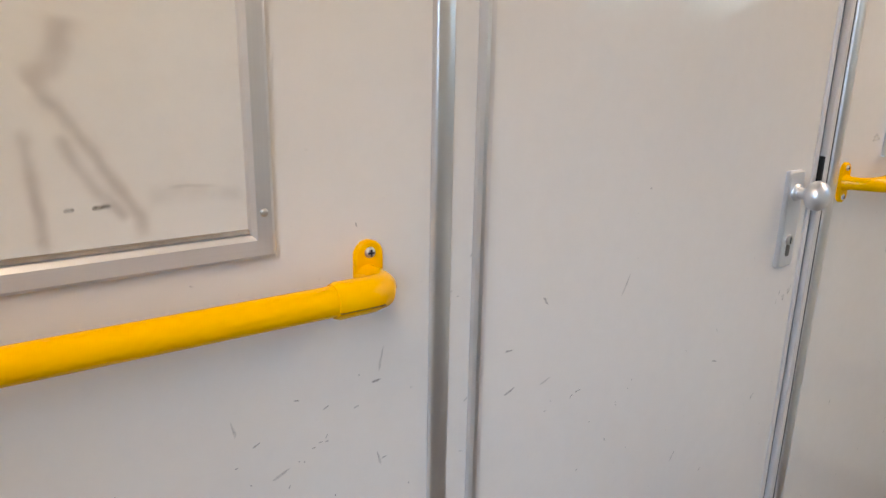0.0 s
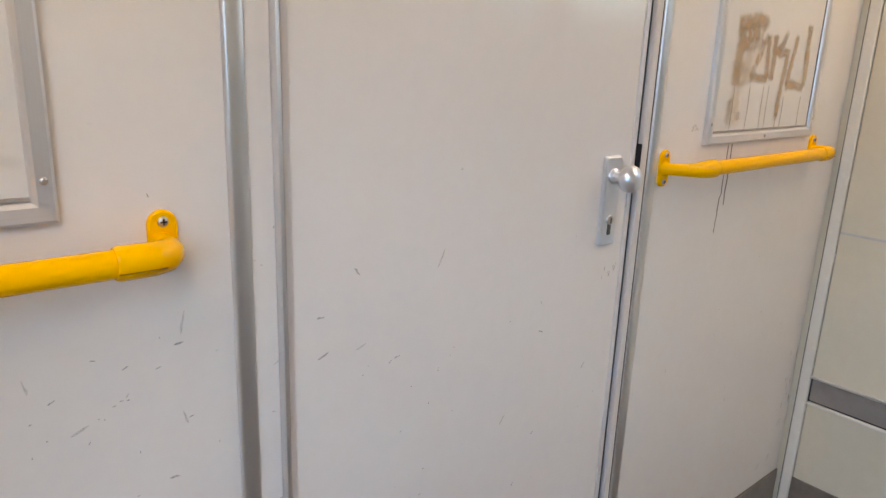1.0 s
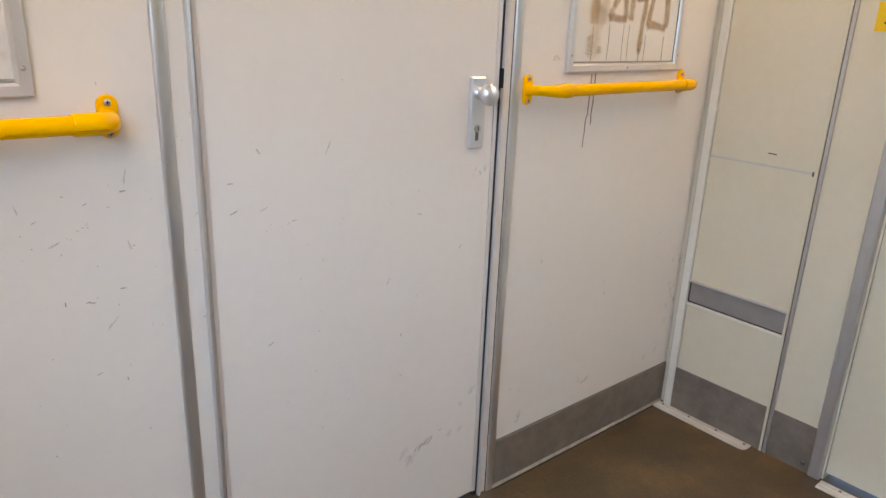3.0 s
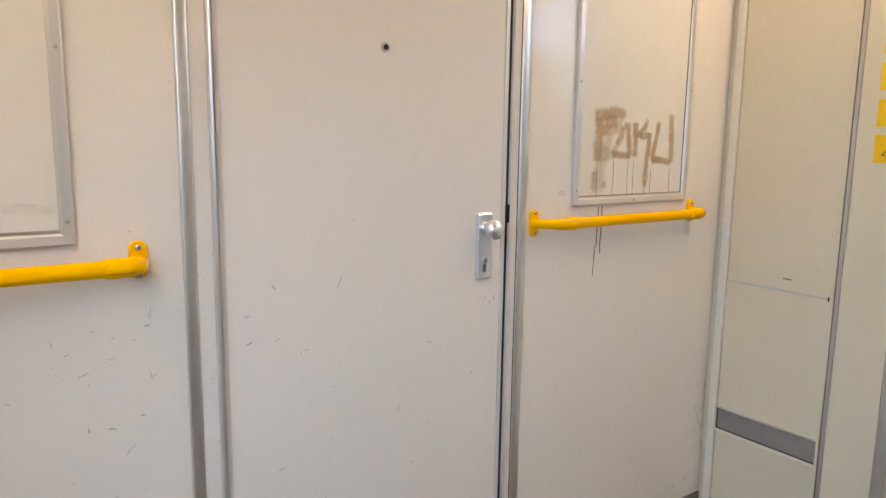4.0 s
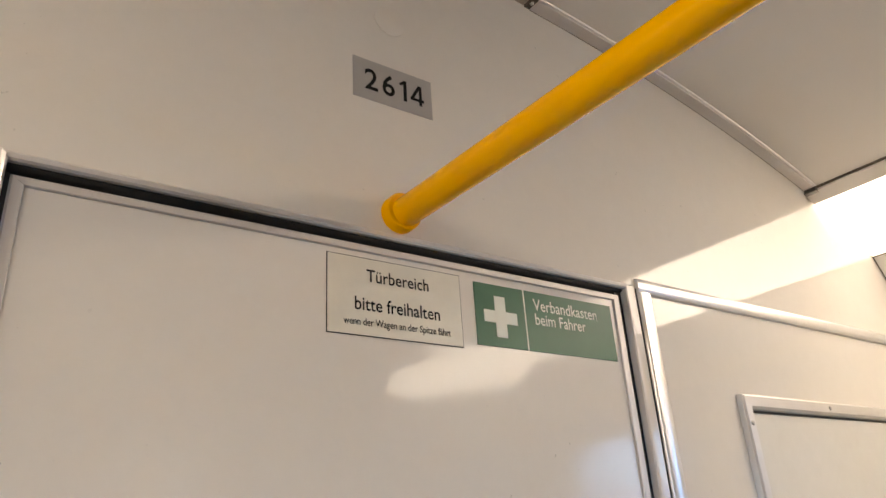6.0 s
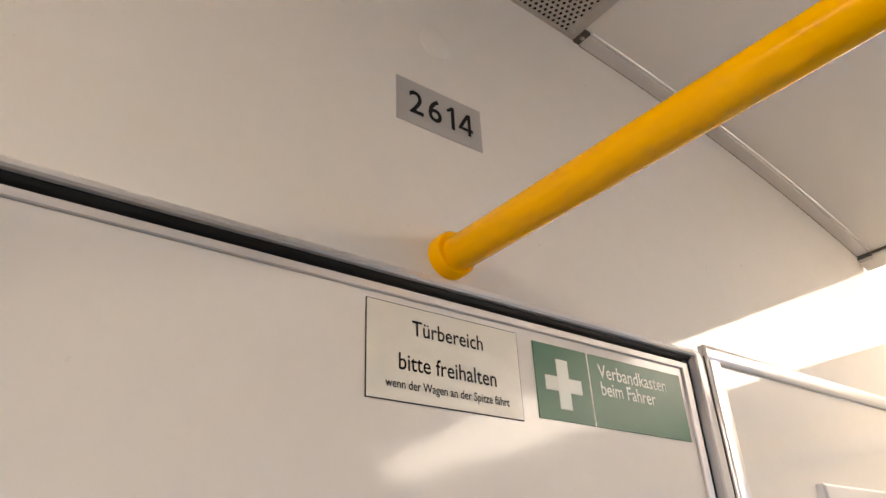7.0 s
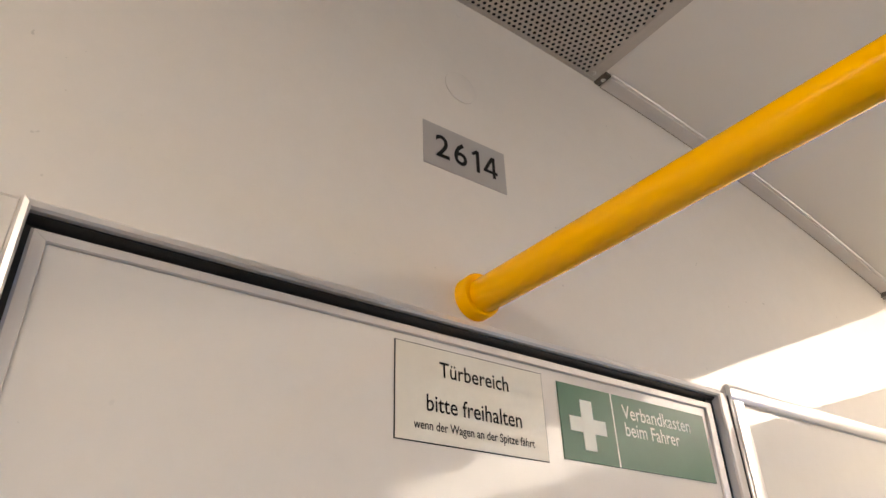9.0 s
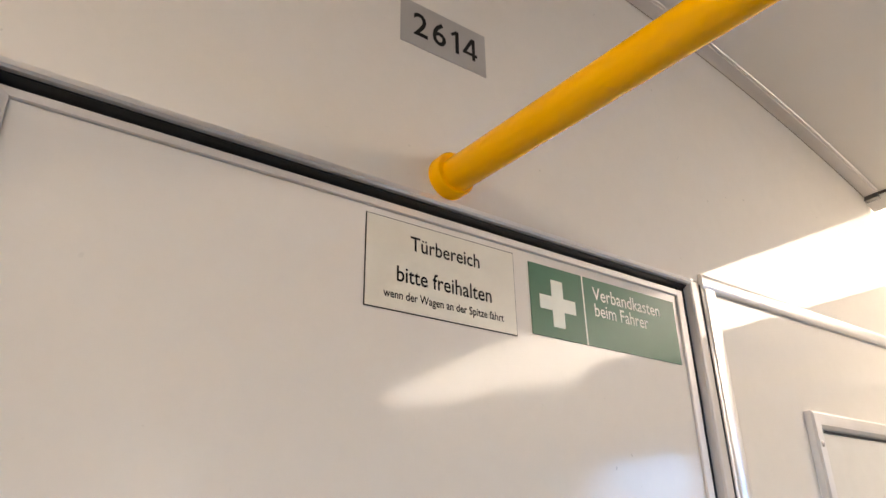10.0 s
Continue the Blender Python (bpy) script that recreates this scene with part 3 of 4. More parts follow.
stroke([(1.588, 1.345), (1.592, 1.30), (1.580, 1.24), (1.585, 1.20)], 0.070, PY - 0.0004, rng, 0.003, 0.03, bm)
stroke([(1.616, 1.372), (1.618, 1.345), (1.612, 1.285)], 0.060, PY - 0.0005, rng, 0.002, 0.03, bm)
stroke([(1.560, 1.262), (1.566, 1.23), (1.562, 1.205)], 0.040, PY - 0.0007, rng, 0.004, 0.012, bm)
stroke([(1.600, 1.232), (1.606, 1.215)], 0.030, PY - 0.0008, rng, 0.004, 0.012, bm)
part("overspray", bm, HALO, win_r)
PY = -0.0047
SMEARS = [
    (0.019, [(0.150, 1.358), (0.147, 1.335), (0.136, 1.318), (0.120, 1.307)]),
    (0.010, [(0.124, 1.304), (0.139, 1.293), (0.156, 1.265), (0.173, 1.233), (0.192, 1.202), (0.192, 1.179)]),
    (0.009, [(0.138, 1.272), (0.148, 1.248), (0.163, 1.222), (0.176, 1.207), (0.182, 1.199)]),
    (0.009, [(0.115, 1.278), (0.118, 1.240), (0.120, 1.215), (0.120, 1.177)]),
    (0.020, [(0.063, 1.387), (0.053, 1.311), (0.033, 1.253), (0.048, 1.206), (0.083, 1.210)]),
]
for name, wide, mat in (("smear_halo", 2.8, PALEHALO), ("faded_smear", 1.4, PALEBROWN)):
    bm = bmesh.new()
    for wd, pts in SMEARS:
        PY -= 0.00004
        stroke(pts, wd * wide, PY, rng, 0.0005, 0.008 if wide < 2 else 0.024, bm)
    part(name, bm, mat, win_l, "faded brown graffiti smears")
bm = bmesh.new()
for x, z in ((0.191, 1.177), (0.120, 1.177), (0.140, 1.212), (0.160, 1.212), (0.166, 1.2125)):
    ribbon([(x - 0.004, z), (x - 0.002, z + 0.0004), (x + 0.002, z + 0.0004), (x + 0.004, z)], [0.003, 0.0055, 0.0055, 0.003], PY - 0.0007, bm)
part("dirt_spot", bm, SCUFF, win_l)
bm = bmesh.new()
stroke([(0.195, 1.219), (0.222, 1.219), (0.252, 1.216), (0.279, 1.212)], 0.024, PY - 0.0009, rng, 0.0010, 0.020, bm)
stroke([(0.215, 1.224), (0.232, 1.2245), (0.256, 1.222)], 0.004, PY - 0.0010, rng, 0.0008, 0.008, bm)
stroke([(0.020, 1.200), (0.060, 1.198), (0.098, 1.196)], 0.020, PY - 0.0011, rng, 0.0010, 0.020, bm)
part("dust_haze", bm, PALEHALO, win_l)
bm = bmesh.new()
ribbon([(0.03, 1.1795), (0.09, 1.1797), (0.15, 1.1795), (0.21, 1.1797), (0.276, 1.1795)], [0.003, 0.004, 0.003, 0.004, 0.002], -0.0078, bm)
part("bead_dirt", bm, GRIME, win_l)


# yellow grab rails on the bulkhead
def grab_rail(x0, x1, z, label):
    """From a flanged foot at x0 to an elbow on a bolted tongue at x1."""
    g = thing("grab_rail", (x0, 0, z), label, "handrail", "grab rails on the bulkhead")
    y = -0.053
    part("rail", tube([(x0 + 0.085, y, z), (x1 - 0.062, y, z)], [0.0148, 0.0148], 24), YELLOW, g, smooth=True)
    lo = rounded_loop(x0, z, 0.0155, 0.036, 0.0154, 7)
    li = rounded_loop(x0, z, 0.013, 0.0335, 0.0129, 7)
    ft = part("foot_flange", loft([[(a, 0.0, b) for a, b in lo], [(a, -0.004, b) for a, b in lo], [(a, -0.006, b) for a, b in li]], True), YELLOW, g, smooth=True)
    part("bend", tube([(x0, -0.004, z), (x0 + 0.001, -0.014, z), (x0 + 0.006, -0.027, z), (x0 + 0.020, -0.040, z), (x0 + 0.042, -0.049, z), (x0 + 0.062, y + 0.001, z), (x0 + 0.085, y, z), (x0 + 0.098, y, z), (x0 + 0.104, y, z)],
                      [0.016, 0.012, 0.0115, 0.0125, 0.0145, 0.0168, 0.0182, 0.0178, 0.015], 20), YELLOW, g, smooth=True)
    for dz in (0.026, -0.026):
        screw(ft, (x0, -0.0058, z + dz), 0.0055)
    lo = rounded_loop(x1, z + 0.004, 0.0160, 0.0345, 0.0159, 7)
    li = rounded_loop(x1, z + 0.004, 0.0140, 0.0325, 0.0139, 7)
    tg = part("tongue", loft([[(a, 0.0, b) for a, b in lo], [(a, -0.005, b) for a, b in lo], [(a, -0.007, b) for a, b in li]], True), YELLOW, g, smooth=True)
    for dz in (0.026, -0.0225):
        screw(tg, (x1, -0.0068, z + dz), 0.0062)
    part("elbow", tube([(x1 - 0.003, -0.004, z), (x1 - 0.003, -0.026, z), (x1 - 0.006, -0.039, z), (x1 - 0.013, -0.049, z), (x1 - 0.026, y, z), (x1 - 0.060, y, z), (x1 - 0.064, y, z)],
                       [0.0140, 0.0148, 0.0158, 0.0168, 0.0176, 0.0180, 0.0165], 20), YELLOW, g, smooth=True)
    bm = bmesh.new()
    box(x1 - 0.064, x1 - 0.018, y - 0.0172, y - 0.015, z - 0.0075, z - 0.0065, bm=bm)
    part("clamp_seam", bm, SEAM, g)
    return g


rail_r = grab_rail(1.355, 2.004, 1.130, "yellow powder-coated grab rail under the lettered blank window")
rail_l = copy_thing(rail_r, pose(1.355 - 1.602, 0, 1.115))
tagged(rail_l, "yellow powder-coated grab rail under the smeared blank window")

# overhead bar
bar = thing("overhead_grab_bar", (0.914, 0, 1.982), "yellow overhead grab bar running along the car", "handrail")
part("bar", tube([(0.913, -0.003, 1.984), (0.953, -2.4, 1.938)], [0.0168, 0.0168], 32), YELLOW, bar, smooth=True)
part("collar", tube([(0.912, -0.001, 1.985), (0.912, -0.014, 1.985), (0.912, -0.016, 1.985), (0.912, -0.0145, 1.985)], [0.0222, 0.0222, 0.0208, 0.017], 32), YELLOW, bar, smooth=True)

# ---------------------------------------------------------------- stickers
num = thing("number_sticker", (0.912, 0, 2.127), "grey sticker with a black vehicle number", "sticker")
part("film", box(0.857, 0.967, -0.0018, -0.001, 2.127, 2.183), GREYSTICK, num)
lettering("number_print", "261", 0.8722, 2.1415, 0.0285, 0.0580, INK, num, -0.0022, 1.20, 0.012)
bm = ribbon([(0.9500, 2.1415), (0.9500, 2.1560), (0.9500, 2.1700)], [0.0042] * 3, -0.0022)
ribbon([(0.9490, 2.1690), (0.9430, 2.1590), (0.9380, 2.1495)], [0.0044, 0.0040, 0.0040], -0.0021, bm)
ribbon([(0.9355, 2.1490), (0.9450, 2.1490), (0.9552, 2.1490)], [0.0040] * 3, -0.0020, bm)
part("number_print", bm, INK, num)

part("number_stroke", ribbon([(0.9205, 2.1635), (0.9240, 2.1660), (0.9285, 2.1695)], [0.0034, 0.0038, 0.0040], -0.0021), INK, num)

notice = thing("notice_sticker", (0.908, 0, 1.842), "cream notice sticker asking to keep the door area clear", "sticker")
part("border", box(0.825, 0.9905, -0.0007, 0.0, 1.842, 1.9265), INK, notice)
part("film", box(0.8258, 0.9897, -0.0012, -0.0002, 1.8428, 1.9257), PAPER, notice)
lettering("line", "T\u00fcrbereich", 0.870, 1.9005, 0.0135, 0.077, INK, notice, -0.0016)
lettering("line", "bitte freihalten", 0.856, 1.8690, 0.0140, 0.104, INK, notice, -0.0016)
lettering("line", "wenn der Wagen an der Spitze f\u00e4hrt", 0.843, 1.8530, 0.0074, 0.1305, INK, notice, -0.0016)

aid = thing("first_aid_sticker", (1.125, 0, 1.848), "green first aid sticker with a white cross", "sticker")
part("film", box(1.0105, 1.0848, -0.0010, 0.0, 1.848, 1.923), GREEN, aid)
part("film", box(1.0868, 1.2385, -0.0010, 0.0, 1.848, 1.923), GREEN, aid)
part("edge_line", box(1.0848, 1.0868, -0.0010, 0.0, 1.848, 1.923), WHITEINK, aid)
bm = bmesh.new()
box(1.0225, 1.0720, -0.0015, -0.0008, 1.8765, 1.8910, bm=bm)
box(1.0390, 1.0550, -0.0016, -0.0008, 1.8595, 1.9090, bm=bm)
part("cross", bm, WHITEINK, aid, "white cross")
lettering("line", "Verbandkasten", 1.1000, 1.8995, 0.0145, 0.110, WHITEINK, aid, -0.0014)
lettering("line", "beim Fahrer", 1.1010, 1.8815, 0.0142, 0.086, WHITEINK, aid, -0.0014)

# capped hole above the number
part_cap = tagged(part("blanking_cap", tube([(0.910, 0.002, 2.255), (0.910, -0.0018, 2.255), (0.910, -0.0024, 2.255)], [0.0215, 0.0215, 0.020], 36), WALL, None, "", True), "round cream blanking cap on the upper panel", "cap")

# ---------------------------------------------------------------- corner post and side walls
# wall piers; the unseen windows between them are added to let in sky light
SALOON = [(-2.6, -1.56), (-4.3, -4.0), (-6.0, -5.7), (-7.7, -7.4), (REAR, -9.0)]


def side_wall(flip, name):
    """One side of the vestibule: fixed panels, then a double entrance door with windows."""
    def X(x):
        return mirror_x(x) if flip else x

    def bx(x0, x1, y0, y1, z0, z1, bevel=0.0):
        a, b = sorted((X(x0), X(x1)))
        return box(a, b, min(y0, y1), max(y0, y1), z0, z1, bevel)
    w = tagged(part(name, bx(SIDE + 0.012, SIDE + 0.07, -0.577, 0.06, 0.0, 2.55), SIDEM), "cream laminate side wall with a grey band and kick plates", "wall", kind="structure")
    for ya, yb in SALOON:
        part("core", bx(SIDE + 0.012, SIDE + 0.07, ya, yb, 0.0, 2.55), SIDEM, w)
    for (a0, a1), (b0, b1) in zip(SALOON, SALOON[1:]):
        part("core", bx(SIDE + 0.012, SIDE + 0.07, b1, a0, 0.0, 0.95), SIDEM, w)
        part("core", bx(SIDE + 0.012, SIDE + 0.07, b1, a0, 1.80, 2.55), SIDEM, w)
        pn = part("unseen_saloon_pane", bx(SIDE + 0.03, SIDE + 0.036, b1, a0, 0.95, 1.80), GLASS, w)
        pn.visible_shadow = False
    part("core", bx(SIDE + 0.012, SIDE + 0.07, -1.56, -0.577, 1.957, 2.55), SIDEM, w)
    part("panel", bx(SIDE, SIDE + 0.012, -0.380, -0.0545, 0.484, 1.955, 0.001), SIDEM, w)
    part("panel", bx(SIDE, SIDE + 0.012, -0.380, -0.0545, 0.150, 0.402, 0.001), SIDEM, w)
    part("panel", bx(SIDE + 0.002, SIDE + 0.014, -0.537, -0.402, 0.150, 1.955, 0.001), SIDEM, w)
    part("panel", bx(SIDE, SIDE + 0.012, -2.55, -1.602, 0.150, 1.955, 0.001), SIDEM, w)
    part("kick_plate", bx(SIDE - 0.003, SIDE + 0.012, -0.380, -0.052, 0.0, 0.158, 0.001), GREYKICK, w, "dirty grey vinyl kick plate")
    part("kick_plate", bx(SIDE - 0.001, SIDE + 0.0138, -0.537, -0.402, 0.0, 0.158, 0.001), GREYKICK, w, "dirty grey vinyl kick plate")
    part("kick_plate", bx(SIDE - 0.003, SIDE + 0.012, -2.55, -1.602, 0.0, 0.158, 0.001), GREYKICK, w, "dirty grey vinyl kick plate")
    part("band", bx(SIDE + 0.006, SIDE + 0.012, -0.379, -0.052, 0.402, 0.484), GREYBAND, w, "recessed grey band")
    part("band_edge", bx(SIDE - 0.005, SIDE + 0.010, -0.380, -0.052, 0.478, 0.485, 0.001), ALUY, w)
    part("band_edge", bx(SIDE - 0.004, SIDE + 0.010, -0.380, -0.052, 0.398, 0.405, 0.001), POST, w)
    part("band_gap", bx(SIDE + 0.004, SIDE + 0.0065, -0.379, -0.052, 0.405, 0.4085), DARKGAP, w)
    part("band_gap", bx(SIDE + 0.004, SIDE + 0.0065, -0.0555, -0.052, 0.405, 0.479), DARKGAP, w)
    # upright joint profile
    part("joint_strip", bx(SIDE - 0.004, SIDE + 0.014, -0.3885, -0.380, 0.0, 1.955, 0.001), SIDEM, w)
    part("joint_gap", bx(SIDE + 0.001, SIDE + 0.014, -0.3915, -0.3885, 0.0, 1.955), DARKGAP, w)
    part("joint_strip", bx(SIDE - 0.003, SIDE + 0.015, -0.402, -0.3915, 0.0, 1.955, 0.001), DULL, w)
    part("door_post", bx(SIDE - 0.010, SIDE + 0.07, -0.572, -0.537, 0.0, 1.955, 0.003), DULL, w, "grey metal door post")
    part("door_post", bx(SIDE - 0.010, SIDE + 0.07, -1.60, -1.552, 0.0, 1.955, 0.003), DULL, w, "grey metal door post")
    # corner post
    part("corner_gap", bx(SIDE + 0.0135, SIDE + 0.016, -0.003, 0.014, 0.0, 1.956), GAPBROWN, w)
    part("corner_post", bx(SIDE + 0.016, SIDE + 0.028, -0.010, 0.012, 0.0, 1.957, 0.002), POST, w, "narrow cream corner strip")
    part("corner_post", bx(SIDE + 0.028, SIDE + 0.07, -0.018, 0.012, 0.0, 1.957, 0.002), POST, w, "cream enamelled corner post")
    part("corner_gap", bx(SIDE + 0.006, SIDE + 0.07, -0.0225, -0.018, 0.0, 1.956), GAPBROWN, w)
    part("corner_post", bx(SIDE - 0.004, SIDE + 0.07, -0.0515, -0.0225, 0.0, 1.957, 0.003), POST, w, "cream enamelled corner post")
    # cornice and cove
    cor = [(SIDE + 0.06, 1.958), (SIDE - 0.003, 1.958), (SIDE - 0.008, 1.963), (SIDE - 0.008, 1.984), (SIDE - 0.002, 1.990), (SIDE + 0.012, 2.002), (SIDE + 0.06, 2.006)]
    part("cornice", prism([(X(a), b) for a, b in cor], "y", REAR, -0.002), ALUY, w, "aluminium cornice rail")
    cov = [(2.099, 2.149), (2.124, 2.114), (2.146, 2.075), (2.165, 2.035), (2.180, 1.990)]
    pro = cov + [(a + 0.02, b + 0.012) for a, b in reversed(cov)]
    part("cove", prism([(X(a), b) for a, b in pro], "y", REAR, -0.003), CEIL, w, "cream curved cove panel", smooth=True)
    part("cove_seam", tube([(X(a), -0.0025, b) for a, b in cov], [0.0011] * 5, 6), GAPBROWN, w)
    part("corner_block", bx(2.172, 2.188, -0.020, -0.003, 1.988, 1.999, 0.002), GAPBROWN, w)
    return w, X, bx


for flip, nm in ((False, "wall_east"), (True, "wall_west")):
    w, X, bx = side_wall(flip, nm)
    # entrance door leaves with rounded windows
    for k, (ya, yb) in enumerate(((-0.577, -1.060), (-1.064, -1.547))):
        d = thing("door_2" if not flip else "door_3", (X(SIDE + 0.03), (ya + yb) / 2, 0), "closed cream entrance door leaf with a tall window", "door", "entrance door leaves", "structure")
        cy, cz, hw, hh = (ya + yb) / 2, 1.43, 0.205, 0.480
        n = 5
        inner = rounded_loop(cy, cz, hw, hh, 0.08, n)
        outer = []
        for q, (sy, sz) in enumerate(((1, 1), (-1, 1), (-1, -1), (1, -1))):
            oy, oz = cy + sy * abs(yb - ya) / 2, (1.952 if sz > 0 else 0.02)
            for i in range(n):
                a, b = inner[q * n + i]
                f = i / (n - 1)
                first_vertical = q in (0, 2)
                if abs(f - 0.5) < 0.01:
                    outer.append((oy, oz))
                elif (f < 0.5) == first_vertical:
                    outer.append((oy, b))
                else:
                    outer.append((a, oz))
        xa, xb = X(SIDE + 0.022), X(SIDE + 0.055)
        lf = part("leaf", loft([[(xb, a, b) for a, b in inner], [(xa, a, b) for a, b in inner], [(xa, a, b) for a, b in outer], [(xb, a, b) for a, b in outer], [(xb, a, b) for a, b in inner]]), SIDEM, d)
        g0 = rounded_loop(cy, cz, hw + 0.012, hh + 0.012, 0.09, n)
        g1 = rounded_loop(cy, cz, hw - 0.014, hh - 0.014, 0.068, n)
        xg = X(SIDE + 0.016)
        part("gasket", loft([[(xa, a, b) for a, b in g0], [(xg, a, b) for a, b in g0], [(xg, a, b) for a, b in g1], [(xa, a, b) for a, b in g1]]), BLACK, d, "black rubber window gasket")
        bm = loft([[(X(SIDE + 0.034), a, b) for a, b in rounded_loop(cy, cz, hw - 0.002, hh - 0.002, 0.078, n)], [(X(SIDE + 0.040), a, b) for a, b in rounded_loop(cy, cz, hw - 0.002, hh - 0.002, 0.078, n)]], True)
        pane = part("pane", bm, GLASS, d, "clear window glass")
        pane.visible_shadow = False
        part("edge_rubber", bx(SIDE + 0.018, SIDE + 0.05, ya if k == 0 else ya + 0.002, (ya + 0.006) if k == 0 else ya + 0.004, 0.02, 1.952), BLACK, d)
    # floor threshold strips
    for ya, yb, x0 in ((-0.012, -0.356, 2.103), (-0.580, -1.545, 2.103)):
        t = thing("threshold_strip", (X((x0 + 2.15) / 2), (ya + yb) / 2, 0), "worn aluminium threshold strip screwed to the floor", "threshold", "threshold strips", "structure")
        lo = [(X(x0), ya), (X(2.1485), ya), (X(2.1485), yb), (X(x0 + 0.018), yb), (X(x0 + 0.004), yb + 0.008), (X(x0), yb + 0.022)]
        part("strip", loft([[(a, b, 0.0) for a, b in lo], [(a, b, 0.003) for a, b in lo], [(a + (X(2.13) - a) * 0.1, b, 0.005) for a, b in lo]], True), STRIP, t)
        part("rib", bx(x0 + 0.019, x0 + 0.022, ya - 0.004, yb + 0.02, 0.004, 0.0068), POST, t)
        for f in (0.06, 0.36, 0.66, 0.95):
            screw(t, (X(x0 + 0.032), ya + (yb - ya) * f, 0.0048), 0.005, (0, 0, 1), DARKSTEEL, False)

# details of the seen side wall
side = bpy.data.objects["wall_east"]
# a grey strip stands in for a shadow line across the panel
part("shadow_line", box(SIDE - 0.0012, SIDE, -0.372, -0.0545, 0.903, 0.909), SHADELINE, side, "faint grey strip painted as a shadow line")
part("line_end", box(SIDE - 0.0018, SIDE, -0.376, -0.372, 0.898, 0.912), DARKGAP, side)
part("bolt", dome((SIDE - 0.001, -0.515, 0.028), 0.008, (-1, 0, 0), 0.005), DARKSTEEL, side, "dark bolt head", smooth=True)
part("scratch", box(SIDE - 0.0008, SIDE - 0.0002, -0.262, -0.236, 0.9415, 0.9445), DARKGAP, side)

# yellow pictogram stickers on the narrow side panel
for k, z0 in enumerate((1.295, 1.389, 1.483, 1.577)):
    s = thing("pictogram_sticker", (SIDE, -0.50, z0), ("yellow warning sticker with a black hand pictogram", "yellow warning sticker with a red cross mark", "yellow warning sticker on the side panel", "yellow warning sticker on the side panel")[k], "sticker", "yellow warning stickers")
    xs = SIDE + 0.002
    part("film", box(xs - 0.001, xs, -0.530, -0.449, z0, z0 + 0.072), YSTICK, s)
    bm = bmesh.new()
    if k == 0:
        tube([(xs - 0.0015, -0.470, z0 + 0.020), (xs - 0.0015, -0.480, z0 + 0.030), (xs - 0.0015, -0.492, z0 + 0.045), (xs - 0.0015, -0.500, z0 + 0.058)], [0.0012] * 4, 6, bm=bm)
        tube([(xs - 0.0015, -0.470, z0 + 0.020), (xs - 0.0015, -0.484, z0 + 0.016), (xs - 0.0015, -0.500, z0 + 0.026), (xs - 0.0015, -0.52, z0 + 0.04)], [0.0012] * 4, 6, bm=bm)
    else:
        tube([(xs - 0.0015, -0.474, z0 + 0.018), (xs - 0.0015, -0.474, z0 + 0.030)], [0.0015] * 2, 6, bm=bm)
        tube([(xs - 0.0015, -0.482, z0 + 0.018), (xs - 0.0015, -0.494, z0 + 0.018), (xs - 0.0015, -0.494, z0 + 0.030), (xs - 0.0015, -0.482, z0 + 0.030), (xs - 0.0015, -0.482, z0 + 0.018)], [0.0015] * 5, 6, bm=bm)
    part("pictogram", bm, INK, s)
    if k == 1:
        part("cross_mark", tube([(xs - 0.0016, -0.474, z0 + 0.060), (xs - 0.0016, -0.53, z0 + 0.030)], [0.002, 0.002], 6), REDINK, s)

# rear end wall, unseen, added to close the car behind the camera
tagged(part("wall_south", box(LEFT - 0.06, SIDE + 0.06, REAR - 0.06, REAR, 0.0, 2.55), SIDEM), "plain cream unseen wall added to close the car", "wall", kind="structure")

# ---------------------------------------------------------------- ceiling
bm = bmesh.new()
HALF = 0.957
# the vault, in two runs beside the grille and one behind it
GX, GY0, GY1 = 0.232, -0.0035, -0.62


def vault_run(d0, d1, y0, y1, bm, n=16):
    top = [(CX + d0 + (d1 - d0) * i / n, vault(d0 + (d1 - d0) * i / n)) for i in range(n + 1)]
    prism(top + [(a, b + 0.03) for a, b in reversed(top)], "y", y0, y1, bm)


vault_run(-HALF, -GX, REAR, -0.001, bm)
vault_run(GX, HALF, REAR, -0.001, bm)
vault_run(-GX, GX, REAR, GY1, bm)
ceil_ob = tagged(part("ceiling", bm, CEIL, smooth=True), "cream enamelled vaulted ceiling panels", "ceiling", kind="structure")
tagged(part("roof", box(LEFT - 0.07, SIDE + 0.07, REAR - 0.06, 0.07, 2.55, 2.60), CEIL), "plain roof shell above the ceiling", "roof", kind="structure")
